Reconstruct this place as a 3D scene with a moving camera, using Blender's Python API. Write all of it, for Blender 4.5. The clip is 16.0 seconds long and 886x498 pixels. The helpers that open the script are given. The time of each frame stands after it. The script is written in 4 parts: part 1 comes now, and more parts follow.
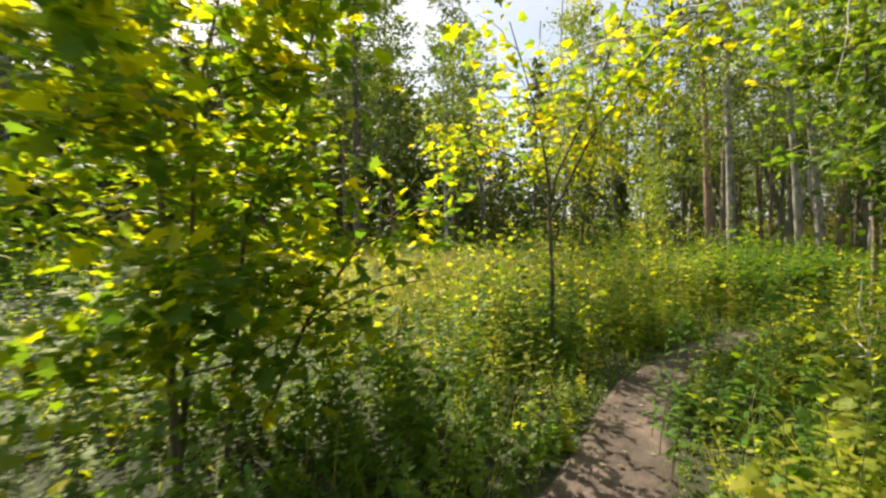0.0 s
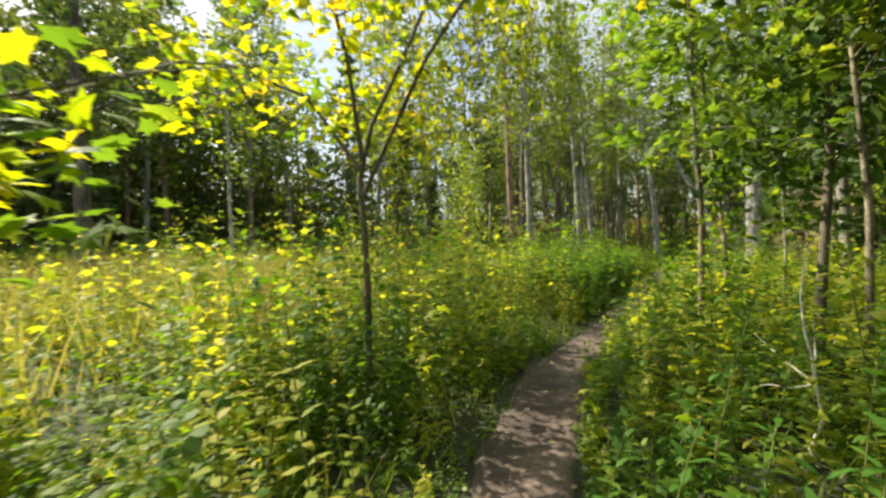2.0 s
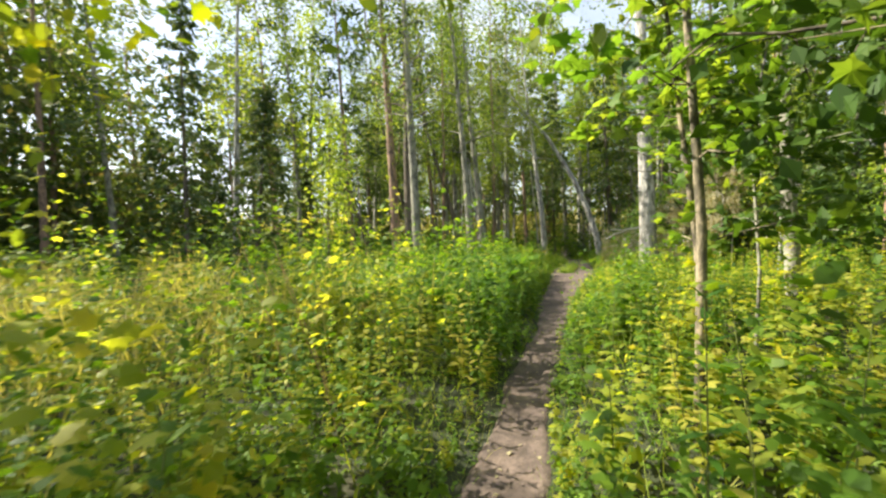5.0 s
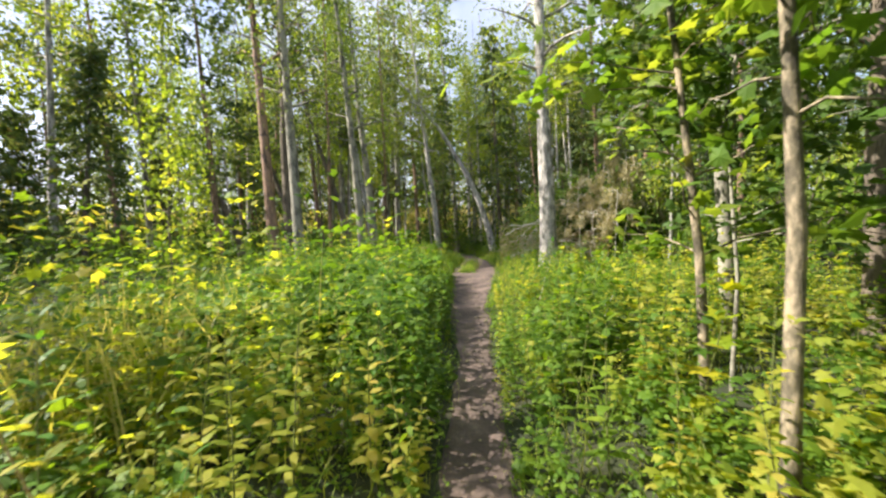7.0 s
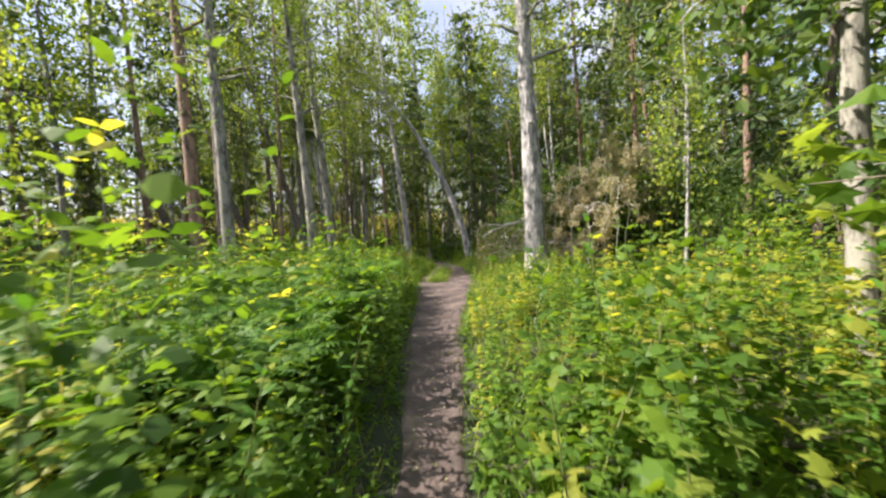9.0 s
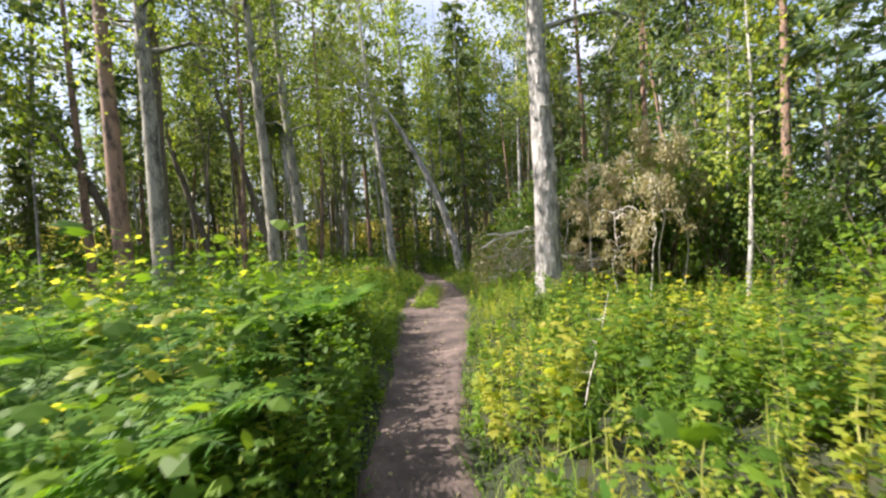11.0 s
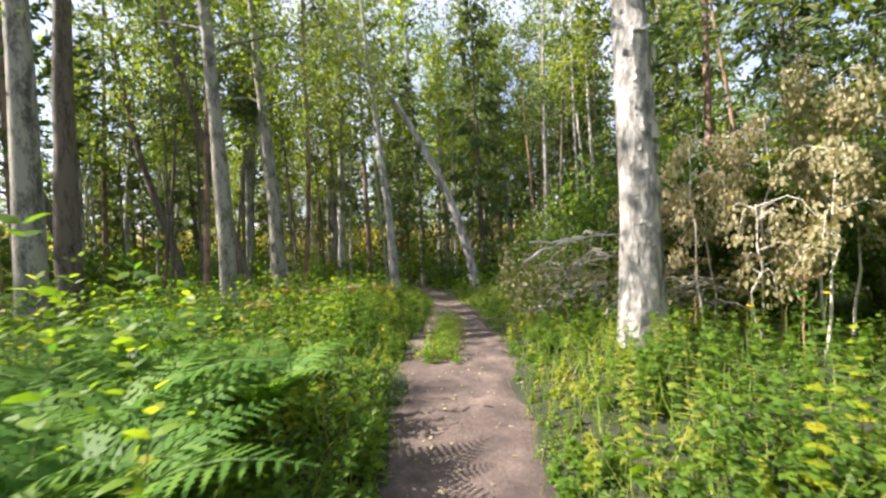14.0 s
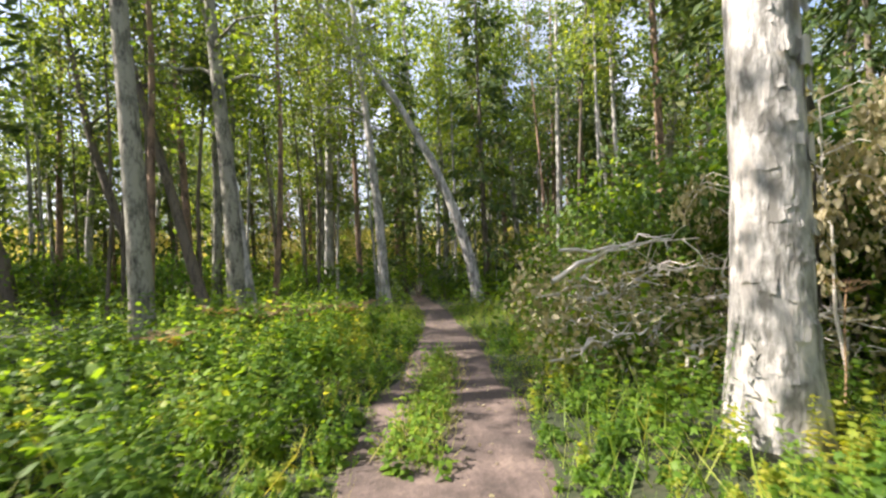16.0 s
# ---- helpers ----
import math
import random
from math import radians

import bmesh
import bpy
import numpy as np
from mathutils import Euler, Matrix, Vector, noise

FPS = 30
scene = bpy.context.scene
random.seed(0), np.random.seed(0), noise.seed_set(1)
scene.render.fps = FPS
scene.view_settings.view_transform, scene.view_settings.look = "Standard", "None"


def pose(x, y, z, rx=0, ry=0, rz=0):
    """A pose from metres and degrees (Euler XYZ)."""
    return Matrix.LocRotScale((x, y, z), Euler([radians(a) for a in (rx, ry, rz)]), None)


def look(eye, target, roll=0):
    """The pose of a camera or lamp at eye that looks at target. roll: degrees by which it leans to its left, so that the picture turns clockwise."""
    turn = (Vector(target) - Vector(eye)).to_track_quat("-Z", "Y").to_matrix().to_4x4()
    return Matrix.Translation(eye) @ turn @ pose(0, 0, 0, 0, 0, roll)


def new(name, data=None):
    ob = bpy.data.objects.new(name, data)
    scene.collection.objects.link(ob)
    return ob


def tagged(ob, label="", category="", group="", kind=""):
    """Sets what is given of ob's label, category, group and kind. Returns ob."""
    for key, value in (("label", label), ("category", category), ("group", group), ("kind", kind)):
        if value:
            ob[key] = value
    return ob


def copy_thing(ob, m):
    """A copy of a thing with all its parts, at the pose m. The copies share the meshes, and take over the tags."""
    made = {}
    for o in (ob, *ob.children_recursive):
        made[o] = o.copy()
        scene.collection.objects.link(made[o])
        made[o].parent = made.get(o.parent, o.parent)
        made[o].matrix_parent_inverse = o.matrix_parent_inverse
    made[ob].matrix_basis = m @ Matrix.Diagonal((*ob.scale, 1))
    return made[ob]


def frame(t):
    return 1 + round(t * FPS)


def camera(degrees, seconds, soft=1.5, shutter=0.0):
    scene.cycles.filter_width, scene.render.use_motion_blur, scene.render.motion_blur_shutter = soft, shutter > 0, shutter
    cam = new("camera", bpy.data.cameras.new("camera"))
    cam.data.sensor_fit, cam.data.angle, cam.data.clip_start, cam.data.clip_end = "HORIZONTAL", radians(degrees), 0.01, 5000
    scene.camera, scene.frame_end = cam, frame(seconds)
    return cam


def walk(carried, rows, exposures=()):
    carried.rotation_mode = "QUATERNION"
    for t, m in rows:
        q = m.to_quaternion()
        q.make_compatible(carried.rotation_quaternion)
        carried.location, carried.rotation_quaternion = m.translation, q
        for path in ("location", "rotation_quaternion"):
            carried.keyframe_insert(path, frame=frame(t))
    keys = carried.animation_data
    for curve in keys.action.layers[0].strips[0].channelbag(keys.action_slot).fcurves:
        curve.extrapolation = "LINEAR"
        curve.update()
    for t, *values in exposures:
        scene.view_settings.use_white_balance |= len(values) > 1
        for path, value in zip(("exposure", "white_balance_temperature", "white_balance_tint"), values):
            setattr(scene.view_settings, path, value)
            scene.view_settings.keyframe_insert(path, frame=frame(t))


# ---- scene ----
cam = camera(91.9, 16.0, soft=2.45, shutter=0.4)
PATH = [
    (0, (3.562, 2.411, 1.462), (1.803, 3.361, 1.424), -0.9),
    (0.5, (3.17, 2.726, 1.504), (1.48, 3.795, 1.458), -0.5),
    (1, (2.731, 3.109, 1.426), (1.143, 4.323, 1.39), -0.8),
    (1.5, (2.302, 3.475, 1.413), (0.894, 4.895, 1.368), -1.1),
    (2, (2.049, 3.802, 1.375), (0.839, 5.394, 1.326), -1.5),
    (2.5, (1.772, 4.17, 1.358), (0.71, 5.864, 1.302), -1.7),
    (3, (1.496, 4.576, 1.366), (0.495, 6.306, 1.308), -1.9),
    (5.5, (0.755, 6.739, 1.574), (0.129, 8.636, 1.474), -2.0),
    (6, (0.556, 7.039, 1.589), (0.103, 8.984, 1.476), -2.0),
    (6.5, (0.427, 7.475, 1.589), (0.081, 9.441, 1.469), -2.0),
    (7, (0.27, 7.859, 1.6), (0.004, 9.837, 1.469), -2.2),
    (7.5, (0.2, 8.409, 1.486), (-0.031, 10.392, 1.365), -2.4),
    (8, (0.13, 9.0, 1.464), (-0.069, 10.987, 1.35), -2.7),
    (8.5, (0.214, 9.707, 1.491), (0.04, 11.697, 1.381), -2.3),
    (9, (0.254, 10.293, 1.336), (0.096, 12.285, 1.237), -2.7),
    (11.5, (0.003, 13.065, 1.415), (-0.089, 15.062, 1.354), -2.4),
    (12, (-0.05, 13.604, 1.413), (-0.142, 15.602, 1.362), -2.3),
    (12.5, (-0.184, 14.14, 1.364), (-0.276, 16.137, 1.323), -2.2),
    (13, (-0.237, 14.65, 1.377), (-0.341, 16.647, 1.343), -2.1),
    (13.5, (-0.314, 15.201, 1.358), (-0.425, 17.197, 1.332), -1.9),
    (14, (-0.364, 15.739, 1.363), (-0.483, 17.735, 1.341), -1.8),
    (14.5, (-0.356, 16.285, 1.367), (-0.481, 18.281, 1.35), -1.6),
    (15, (-0.333, 16.876, 1.381), (-0.465, 18.872, 1.367), -1.6),
    (15.5, (-0.392, 17.4, 1.39), (-0.515, 19.396, 1.381), -1.3),
    (16, (-0.337, 17.961, 1.413), (-0.465, 19.957, 1.406), -1.4),
]
walk(cam, [(t, look(eye, target, roll)) for t, eye, target, roll in PATH], [(0, 1.07, 7300, 10), (3.0, 1.2, 6900, 6), (5.5, 1.56, 6800, 10), (9.0, 1.38, 6300, 21), (12.0, 1.52, 6300, 20), (16.0, 1.68, 6450, 19)])

# ---- world, sun ----
SUN_AZ, SUN_EL = radians(-97), radians(42)   # from +y towards +x
sun_way = Vector((math.sin(SUN_AZ) * math.cos(SUN_EL), math.cos(SUN_AZ) * math.cos(SUN_EL), math.sin(SUN_EL)))
world = bpy.data.worlds.new("world")
scene.world = world
world.use_nodes = True
wn = world.node_tree.nodes
sky = wn.new("ShaderNodeTexSky")
sky.sky_type = "NISHITA"
sky.sun_disc = False
sky.sun_elevation, sky.sun_rotation = SUN_EL, SUN_AZ
sky.air_density, sky.dust_density = 1.0, 2.0
wn["Background"].inputs[1].default_value = 0.1
wl = world.node_tree.links
cloud_at, cloud, cloud_mix, cloud_cut = wn.new("ShaderNodeTexCoord"), wn.new("ShaderNodeTexNoise"), wn.new("ShaderNodeMix"), wn.new("ShaderNodeMapRange")
cloud.inputs["Scale"].default_value, cloud.inputs["Detail"].default_value = 2.6, 6.0
cloud_cut.inputs[1].default_value, cloud_cut.inputs[2].default_value = 0.38, 0.6
cloud_cut.inputs[3].default_value, cloud_cut.inputs[4].default_value = 0.1, 0.85
cloud_mix.data_type = "RGBA"
cloud_mix.inputs[7].default_value = (4.8, 5.1, 5.8, 1)
wl.new(cloud_at.outputs["Generated"], cloud.inputs["Vector"])
wl.new(cloud.outputs[0], cloud_cut.inputs[0])
wl.new(cloud_cut.outputs[0], cloud_mix.inputs[0])
wl.new(sky.outputs[0], cloud_mix.inputs[6])
wl.new(cloud_mix.outputs[2], wn["Background"].inputs[0])
sun = new("sun", bpy.data.lights.new("sun", "SUN"))
sun.data.energy, sun.data.angle, sun.data.color = 5.0, radians(0.5), (1.0, 0.93, 0.80)
sun.matrix_world = look(Vector((0, 12, 0)) + sun_way * 60, (0, 12, 0))

# ---- materials ----


def mat(name):
    m = bpy.data.materials.new(name)
    m.use_nodes = True
    return m, m.node_tree.nodes, m.node_tree.links, m.node_tree.nodes["Principled BSDF"]


def ramp(nodes, stops):
    r = nodes.new("ShaderNodeValToRGB")
    e = r.color_ramp.elements
    while len(e) < len(stops):
        e.new(0.5)
    for el, (p, c) in zip(e, stops):
        el.position, el.color = p, (*c, 1)
    return r


def tex(nodes, links, scale, detail=4.0, rough=0.6, stretch=(1, 1, 1), space="Object"):
    co, mp, no = nodes.new("ShaderNodeTexCoord"), nodes.new("ShaderNodeMapping"), nodes.new("ShaderNodeTexNoise")
    mp.inputs["Scale"].default_value = stretch
    no.inputs["Scale"].default_value, no.inputs["Detail"].default_value, no.inputs["Roughness"].default_value = scale, detail, rough
    links.new(co.outputs[space], mp.inputs[0])
    links.new(mp.outputs[0], no.inputs["Vector"])
    return no


def leaf_material(name, stops, glow=0.45, rough=0.56):
    """Leaves that let light through; the hue varies from leaf to leaf and from plant to plant."""
    m, n, l, b = mat(name)
    geo, info, no = n.new("ShaderNodeNewGeometry"), n.new("ShaderNodeObjectInfo"), tex(n, l, 1.3, 2.0)
    a, c = n.new("ShaderNodeMath"), n.new("ShaderNodeMath")
    a.operation = c.operation = "MULTIPLY_ADD"
    l.new(geo.outputs["Random Per Island"], a.inputs[0])
    a.inputs[1].default_value = 0.55
    l.new(no.outputs[0], a.inputs[2])
    l.new(info.outputs["Random"], c.inputs[0])
    c.inputs[1].default_value = 0.35
    l.new(a.outputs[0], c.inputs[2])
    s = n.new("ShaderNodeMath")
    s.operation = "SUBTRACT"
    l.new(c.outputs[0], s.inputs[0])
    s.inputs[1].default_value = 0.45
    r = ramp(n, stops)
    l.new(s.outputs[0], r.inputs[0])
    l.new(r.outputs[0], b.inputs["Base Color"])
    b.inputs["Roughness"].default_value = rough
    b.inputs["Specular IOR Level"].default_value = 0.3
    t, mx, out = n.new("ShaderNodeBsdfTranslucent"), n.new("ShaderNodeMixShader"), n["Material Output"]
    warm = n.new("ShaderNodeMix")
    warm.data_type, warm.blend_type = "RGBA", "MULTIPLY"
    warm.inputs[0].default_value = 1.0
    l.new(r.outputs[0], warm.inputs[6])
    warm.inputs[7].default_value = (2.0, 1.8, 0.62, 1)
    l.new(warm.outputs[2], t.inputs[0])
    mx.inputs[0].default_value = glow
    l.new(b.outputs[0], mx.inputs[1])
    l.new(t.outputs[0], mx.inputs[2])
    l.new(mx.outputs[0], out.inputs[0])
    return m


def bark_material(name, light, mid, dark, cut=0.55, scale=7.0, stretch=(1, 1, 0.25), bump=0.6, fine=40.0):
    m, n, l, b = mat(name)
    one, two = tex(n, l, scale, 6.0, 0.65, stretch), tex(n, l, fine, 3.0, 0.6, stretch)
    r = ramp(n, [(0.0, dark), (cut - 0.1, dark), (cut, mid), (cut + 0.09, light), (1.0, light)])
    ad = n.new("ShaderNodeMath")
    ad.operation = "MULTIPLY_ADD"
    l.new(two.outputs[0], ad.inputs[0])
    ad.inputs[1].default_value = 0.35
    l.new(one.outputs[0], ad.inputs[2])
    l.new(ad.outputs[0], r.inputs[0])
    l.new(r.outputs[0], b.inputs["Base Color"])
    b.inputs["Roughness"].default_value = 0.85
    bp = n.new("ShaderNodeBump")
    bp.inputs["Strength"].default_value, bp.inputs["Distance"].default_value = bump, 0.03
    l.new(ad.outputs[0], bp.inputs["Height"])
    l.new(bp.outputs[0], b.inputs["Normal"])
    return m


def soil_material(name, stops, scale, bump=0.5):
    m, n, l, b = mat(name)
    big, small = tex(n, l, scale, 5.0, 0.65), tex(n, l, scale * 14, 5.0, 0.7)
    ad = n.new("ShaderNodeMath")
    ad.operation = "MULTIPLY_ADD"
    l.new(small.outputs[0], ad.inputs[0])
    ad.inputs[1].default_value = 0.5
    l.new(big.outputs[0], ad.inputs[2])
    r = ramp(n, stops)
    l.new(ad.outputs[0], r.inputs[0])
    l.new(r.outputs[0], b.inputs["Base Color"])
    b.inputs["Roughness"].default_value = 0.95
    bp = n.new("ShaderNodeBump")
    bp.inputs["Strength"].default_value, bp.inputs["Distance"].default_value = bump, 0.02
    l.new(ad.outputs[0], bp.inputs["Height"])
    l.new(bp.outputs[0], b.inputs["Normal"])
    return m


GREEN = [(0.0, (0.04, 0.095, 0.012)), (0.35, (0.085, 0.17, 0.018)), (0.7, (0.16, 0.26, 0.025)), (1.0, (0.28, 0.33, 0.04))]
M_HERB = leaf_material("herb_leaf", GREEN, 0.5)
M_FERN = leaf_material("fern_leaf", [(0.0, (0.045, 0.13, 0.02)), (0.5, (0.085, 0.2, 0.025)), (1.0, (0.17, 0.29, 0.04))])
# yellowing leaves, brightened in colour to stand for sunlit herbs too
M_GOLD = leaf_material("yellowing_sunlit_leaf", [(0.0, (0.14, 0.22, 0.025)), (0.45, (0.3, 0.35, 0.05)), (0.8, (0.42, 0.39, 0.085)), (1.0, (0.52, 0.42, 0.1))], 0.6)
# darkened copy of the green leaf: the shade is put into the colour
M_SHADE = leaf_material("shaded_leaf", [(0.0, (0.03, 0.07, 0.014)), (0.5, (0.06, 0.12, 0.02)), (1.0, (0.12, 0.18, 0.035))], 0.35)
M_WEEP = leaf_material("weeping_leaf", [(0.0, (0.1, 0.17, 0.025)), (0.5, (0.2, 0.27, 0.04)), (1.0, (0.4, 0.37, 0.06))], 0.5)
M_MAPLE = leaf_material("maple_leaf", [(0.0, (0.055, 0.14, 0.02)), (0.5, (0.115, 0.21, 0.035)), (1.0, (0.25, 0.3, 0.05))], 0.55)
# yellow leaf colour, partly standing in for sun shining through
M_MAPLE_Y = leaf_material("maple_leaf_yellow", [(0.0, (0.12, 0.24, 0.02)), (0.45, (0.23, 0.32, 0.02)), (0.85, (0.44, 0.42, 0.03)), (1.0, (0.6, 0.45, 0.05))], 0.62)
M_GRASS = leaf_material("grass_blade", [(0.0, (0.08, 0.16, 0.02)), (0.4, (0.17, 0.26, 0.035)), (0.75, (0.36, 0.36, 0.1)), (1.0, (0.52, 0.45, 0.22))], 0.35)
M_BIRCH_L = leaf_material("birch_leaf", [(0.0, (0.06, 0.12, 0.02)), (0.5, (0.15, 0.23, 0.035)), (1.0, (0.32, 0.37, 0.07))], 0.5)
M_PINE_L = leaf_material("pine_needle", [(0.0, (0.028, 0.055, 0.02)), (0.45, (0.07, 0.12, 0.04)), (0.75, (0.13, 0.17, 0.055)), (1.0, (0.2, 0.17, 0.1))], 0.32)
M_STRAW = leaf_material("straw_blade", [(0.0, (0.2, 0.25, 0.05)), (0.4, (0.38, 0.37, 0.13)), (1.0, (0.62, 0.56, 0.33))], 0.35)
M_DRY = leaf_material("withered_leaf", [(0.0, (0.16, 0.17, 0.07)), (0.5, (0.32, 0.29, 0.17)), (1.0, (0.47, 0.42, 0.28))], 0.25, 0.7)
M_RUST = leaf_material("rusty_frond", [(0.0, (0.13, 0.09, 0.045)), (0.5, (0.24, 0.16, 0.08)), (1.0, (0.38, 0.3, 0.16))], 0.35)
M_BIRCH = bark_material("birch_bark", (0.55, 0.51, 0.46), (0.35, 0.345, 0.32), (0.17, 0.165, 0.145), 0.69, 6.5, (1, 1, 0.33), 1.6, 22.0)
M_ASPEN = bark_material("grey_bark", (0.3, 0.29, 0.23), (0.16, 0.155, 0.12), (0.06, 0.057, 0.045), 0.63, 6.0, (1, 1, 0.35))
M_PINE = bark_material("pine_bark", (0.29, 0.19, 0.125), (0.17, 0.115, 0.08), (0.06, 0.045, 0.035), 0.62, 8.0, (1, 1, 0.4), 0.9)
M_DARK = bark_material("dark_bark", (0.15, 0.125, 0.09), (0.09, 0.075, 0.055), (0.035, 0.03, 0.022), 0.6, 8.0)
M_SAP = bark_material("sapling_bark", (0.34, 0.28, 0.19), (0.15, 0.13, 0.085), (0.055, 0.048, 0.033), 0.68, 6.0, (1, 1, 0.5), 0.7, 30.0)
M_TWIG = bark_material("dead_twig", (0.6, 0.56, 0.48), (0.4, 0.36, 0.29), (0.16, 0.14, 0.1), 0.48, 12.0)
M_STEM = soil_material("green_stem", [(0.3, (0.06, 0.1, 0.02)), (0.9, (0.16, 0.18, 0.05))], 5.0)
M_DRYSTEM = soil_material("dry_stem", [(0.3, (0.2, 0.12, 0.06)), (0.9, (0.42, 0.28, 0.15))], 6.0)
M_PATH = soil_material("path_soil", [(0.5, (0.04, 0.031, 0.027)), (0.68, (0.075, 0.056, 0.046)), (0.82, (0.122, 0.09, 0.075)), (1.0, (0.22, 0.165, 0.13))], 2.4, 1.0)
M_FLOOR = soil_material("forest_floor", [(0.5, (0.012, 0.02, 0.007)), (0.75, (0.025, 0.034, 0.012)), (1.0, (0.055, 0.05, 0.026))], 1.1, 0.9)

# ---- mesh tools ----
R = np.random.default_rng(7)


def mesh_from(name, verts, faces, material, smooth=False):
    me = bpy.data.meshes.new(name)
    verts, faces = np.asarray(verts, float), np.asarray(faces, int)
    k = faces.shape[1]
    me.vertices.add(len(verts))
    me.vertices.foreach_set("co", verts.ravel())
    me.loops.add(faces.size)
    me.loops.foreach_set("vertex_index", faces.ravel())
    me.polygons.add(len(faces))
    me.polygons.foreach_set("loop_start", np.arange(len(faces)) * k)
    me.polygons.foreach_set("use_smooth", np.full(len(faces), smooth))
    me.update(calc_edges=True)
    me.materials.append(material)
    return me


def unit(v):
    return v / np.maximum(np.linalg.norm(v, axis=-1, keepdims=True), 1e-9)


def stamp(name, shape, pos, tip, up, size, material, wide=1.0):
    """One mesh of many leaves: shape is (verts, triangles), y towards the tip, z the face's normal."""
    sv, sf = np.array(shape[0], float), np.array(shape[1], int)
    pos, tip, up = np.asarray(pos, float), unit(np.asarray(tip, float)), np.asarray(up, float)
    side = unit(np.cross(tip, up))
    nor = np.cross(side, tip)
    size = np.broadcast_to(np.asarray(size, float), (len(pos),))[:, None, None]
    v = (sv[None, :, 0:1] * wide * side[:, None] + sv[None, :, 1:2] * tip[:, None] + sv[None, :, 2:3] * nor[:, None]) * size + pos[:, None]
    f = sf[None] + (np.arange(len(pos)) * len(sv))[:, None, None]
    return mesh_from(name, v.reshape(-1, 3), f.reshape(-1, 3), material)


LEAF = ([(0, 0, 0), (0.27, 0.33, 0.06), (0.17, 0.75, 0.03), (0, 1, -0.08), (-0.17, 0.75, 0.03), (-0.27, 0.33, 0.06)], [(0, 1, 5), (1, 2, 5), (2, 4, 5), (2, 3, 4)])
LOBED = ([(0, 0, 0), (0.36, 0.18, -0.03), (0.22, 0.4, 0.05), (0.46, 0.66, -0.06), (0.15, 0.7, 0.04), (0, 1, -0.1), (-0.15, 0.7, 0.04), (-0.46, 0.66, -0.06), (-0.22, 0.4, 0.05), (-0.36, 0.18, -0.03)], [(0, 1, 2), (0, 2, 8), (0, 8, 9), (2, 3, 4), (2, 4, 6), (2, 6, 8), (6, 7, 8), (4, 5, 6)])
CHIP = ([(0, 0, 0), (0.36, 0.5, 0.08), (0, 1, 0), (-0.36, 0.5, 0.08)], [(0, 1, 2), (0, 2, 3)])
BLADE = ([(-0.022, 0, 0), (0.022, 0, 0), (0.013, 0.6, 0.05), (-0.013, 0.6, 0.05), (0.0, 1, -0.1)], [(0, 1, 2), (0, 2, 3), (3, 2, 4)])
NEEDLE = ([(-0.05, 0, 0), (0.05, 0, 0), (0.0, 1, 0.05)], [(0, 1, 2)])
_o = [(0.0, 0.0), (0.2, 0.03), (0.48, -0.05), (0.38, 0.2), (0.62, 0.42), (0.33, 0.45), (0.26, 0.62), (0.1, 0.64), (0, 1.0), (-0.1, 0.64), (-0.26, 0.62), (-0.33, 0.45), (-0.62, 0.42), (-0.38, 0.2), (-0.48, -0.05), (-0.2, 0.03)]
MAPLE = ([(0, 0.32, 0.06)] + [(a, b, -0.12 * abs(a) ** 1.5) for a, b in _o], [(0, 1 + i, 1 + (i + 1) % 16) for i in range(16)])
_p = [(0.0, 0.0)] + [(s * w, y) for s, seq in ((1, [(0.0, 0.02), (0.1, 0.1), (0.03, 0.17), (0.11, 0.27), (0.03, 0.33), (0.1, 0.44), (0.025, 0.5), (0.075, 0.62), (0.02, 0.68), (0.045, 0.8)]),) for w, y in seq]
PINNA = ([(0, 0, 0)] + [(x, y, 0.02) for x, y in _p[2:]] + [(0, 1, -0.05)] + [(-x, y, 0.02) for x, y in _p[2:]][::-1], [])
PINNA = (PINNA[0], [(i, i + 1, len(PINNA[0]) - i - 1) for i in range(1, 9)] + [(i + 1, len(PINNA[0]) - i - 2, len(PINNA[0]) - i - 1) for i in range(1, 9)] + [(0, 1, len(PINNA[0]) - 1), (9, 10, 11)])


def tube(points, radii, sides=6, bump=0.0):
    """Quads of one tube along points."""
    p, r = np.asarray(points, float), np.asarray(radii, float)
    d = unit(np.gradient(p, axis=0))
    ref = np.where(np.abs(d[:, 2:3]) > 0.9, np.array([[1.0, 0, 0]]), np.array([[0, 0, 1.0]]))
    a = unit(np.cross(d, ref))
    b = np.cross(d, a)
    th = np.linspace(0, 2 * np.pi, sides, endpoint=False)
    rr = r[:, None] * (1 + bump * R.normal(size=(len(p), sides)))
    v = p[:, None] + rr[..., None] * (np.cos(th)[None, :, None] * a[:, None] + np.sin(th)[None, :, None] * b[:, None])
    i, j = np.meshgrid(np.arange(len(p) - 1), np.arange(sides), indexing="ij")
    k = (j + 1) % sides
    f = np.stack([i * sides + j, i * sides + k, (i + 1) * sides + k, (i + 1) * sides + j], -1).reshape(-1, 4)
    return v.reshape(-1, 3), f


def tubes(name, parts, material):
    vs, fs, n = [], [], 0
    for v, f in parts:
        vs.append(v)
        fs.append(f + n)
        n += len(v)
    return mesh_from(name, np.concatenate(vs), np.concatenate(fs), material, True)


def part(name, me, parent, label=""):
    ob = new(name, me)
    ob.parent = parent
    return tagged(ob, label)


def bend(a, b, n, sag=0.0, wob=0.0):
    t = np.linspace(0, 1, n)[:, None]
    p = np.array(a) * (1 - t) + np.array(b) * t
    p[:, 2] -= sag * (4 * t * (1 - t))[:, 0]
    if wob:
        p[1:-1] += R.normal(size=(n - 2, 3)) * wob
    return p


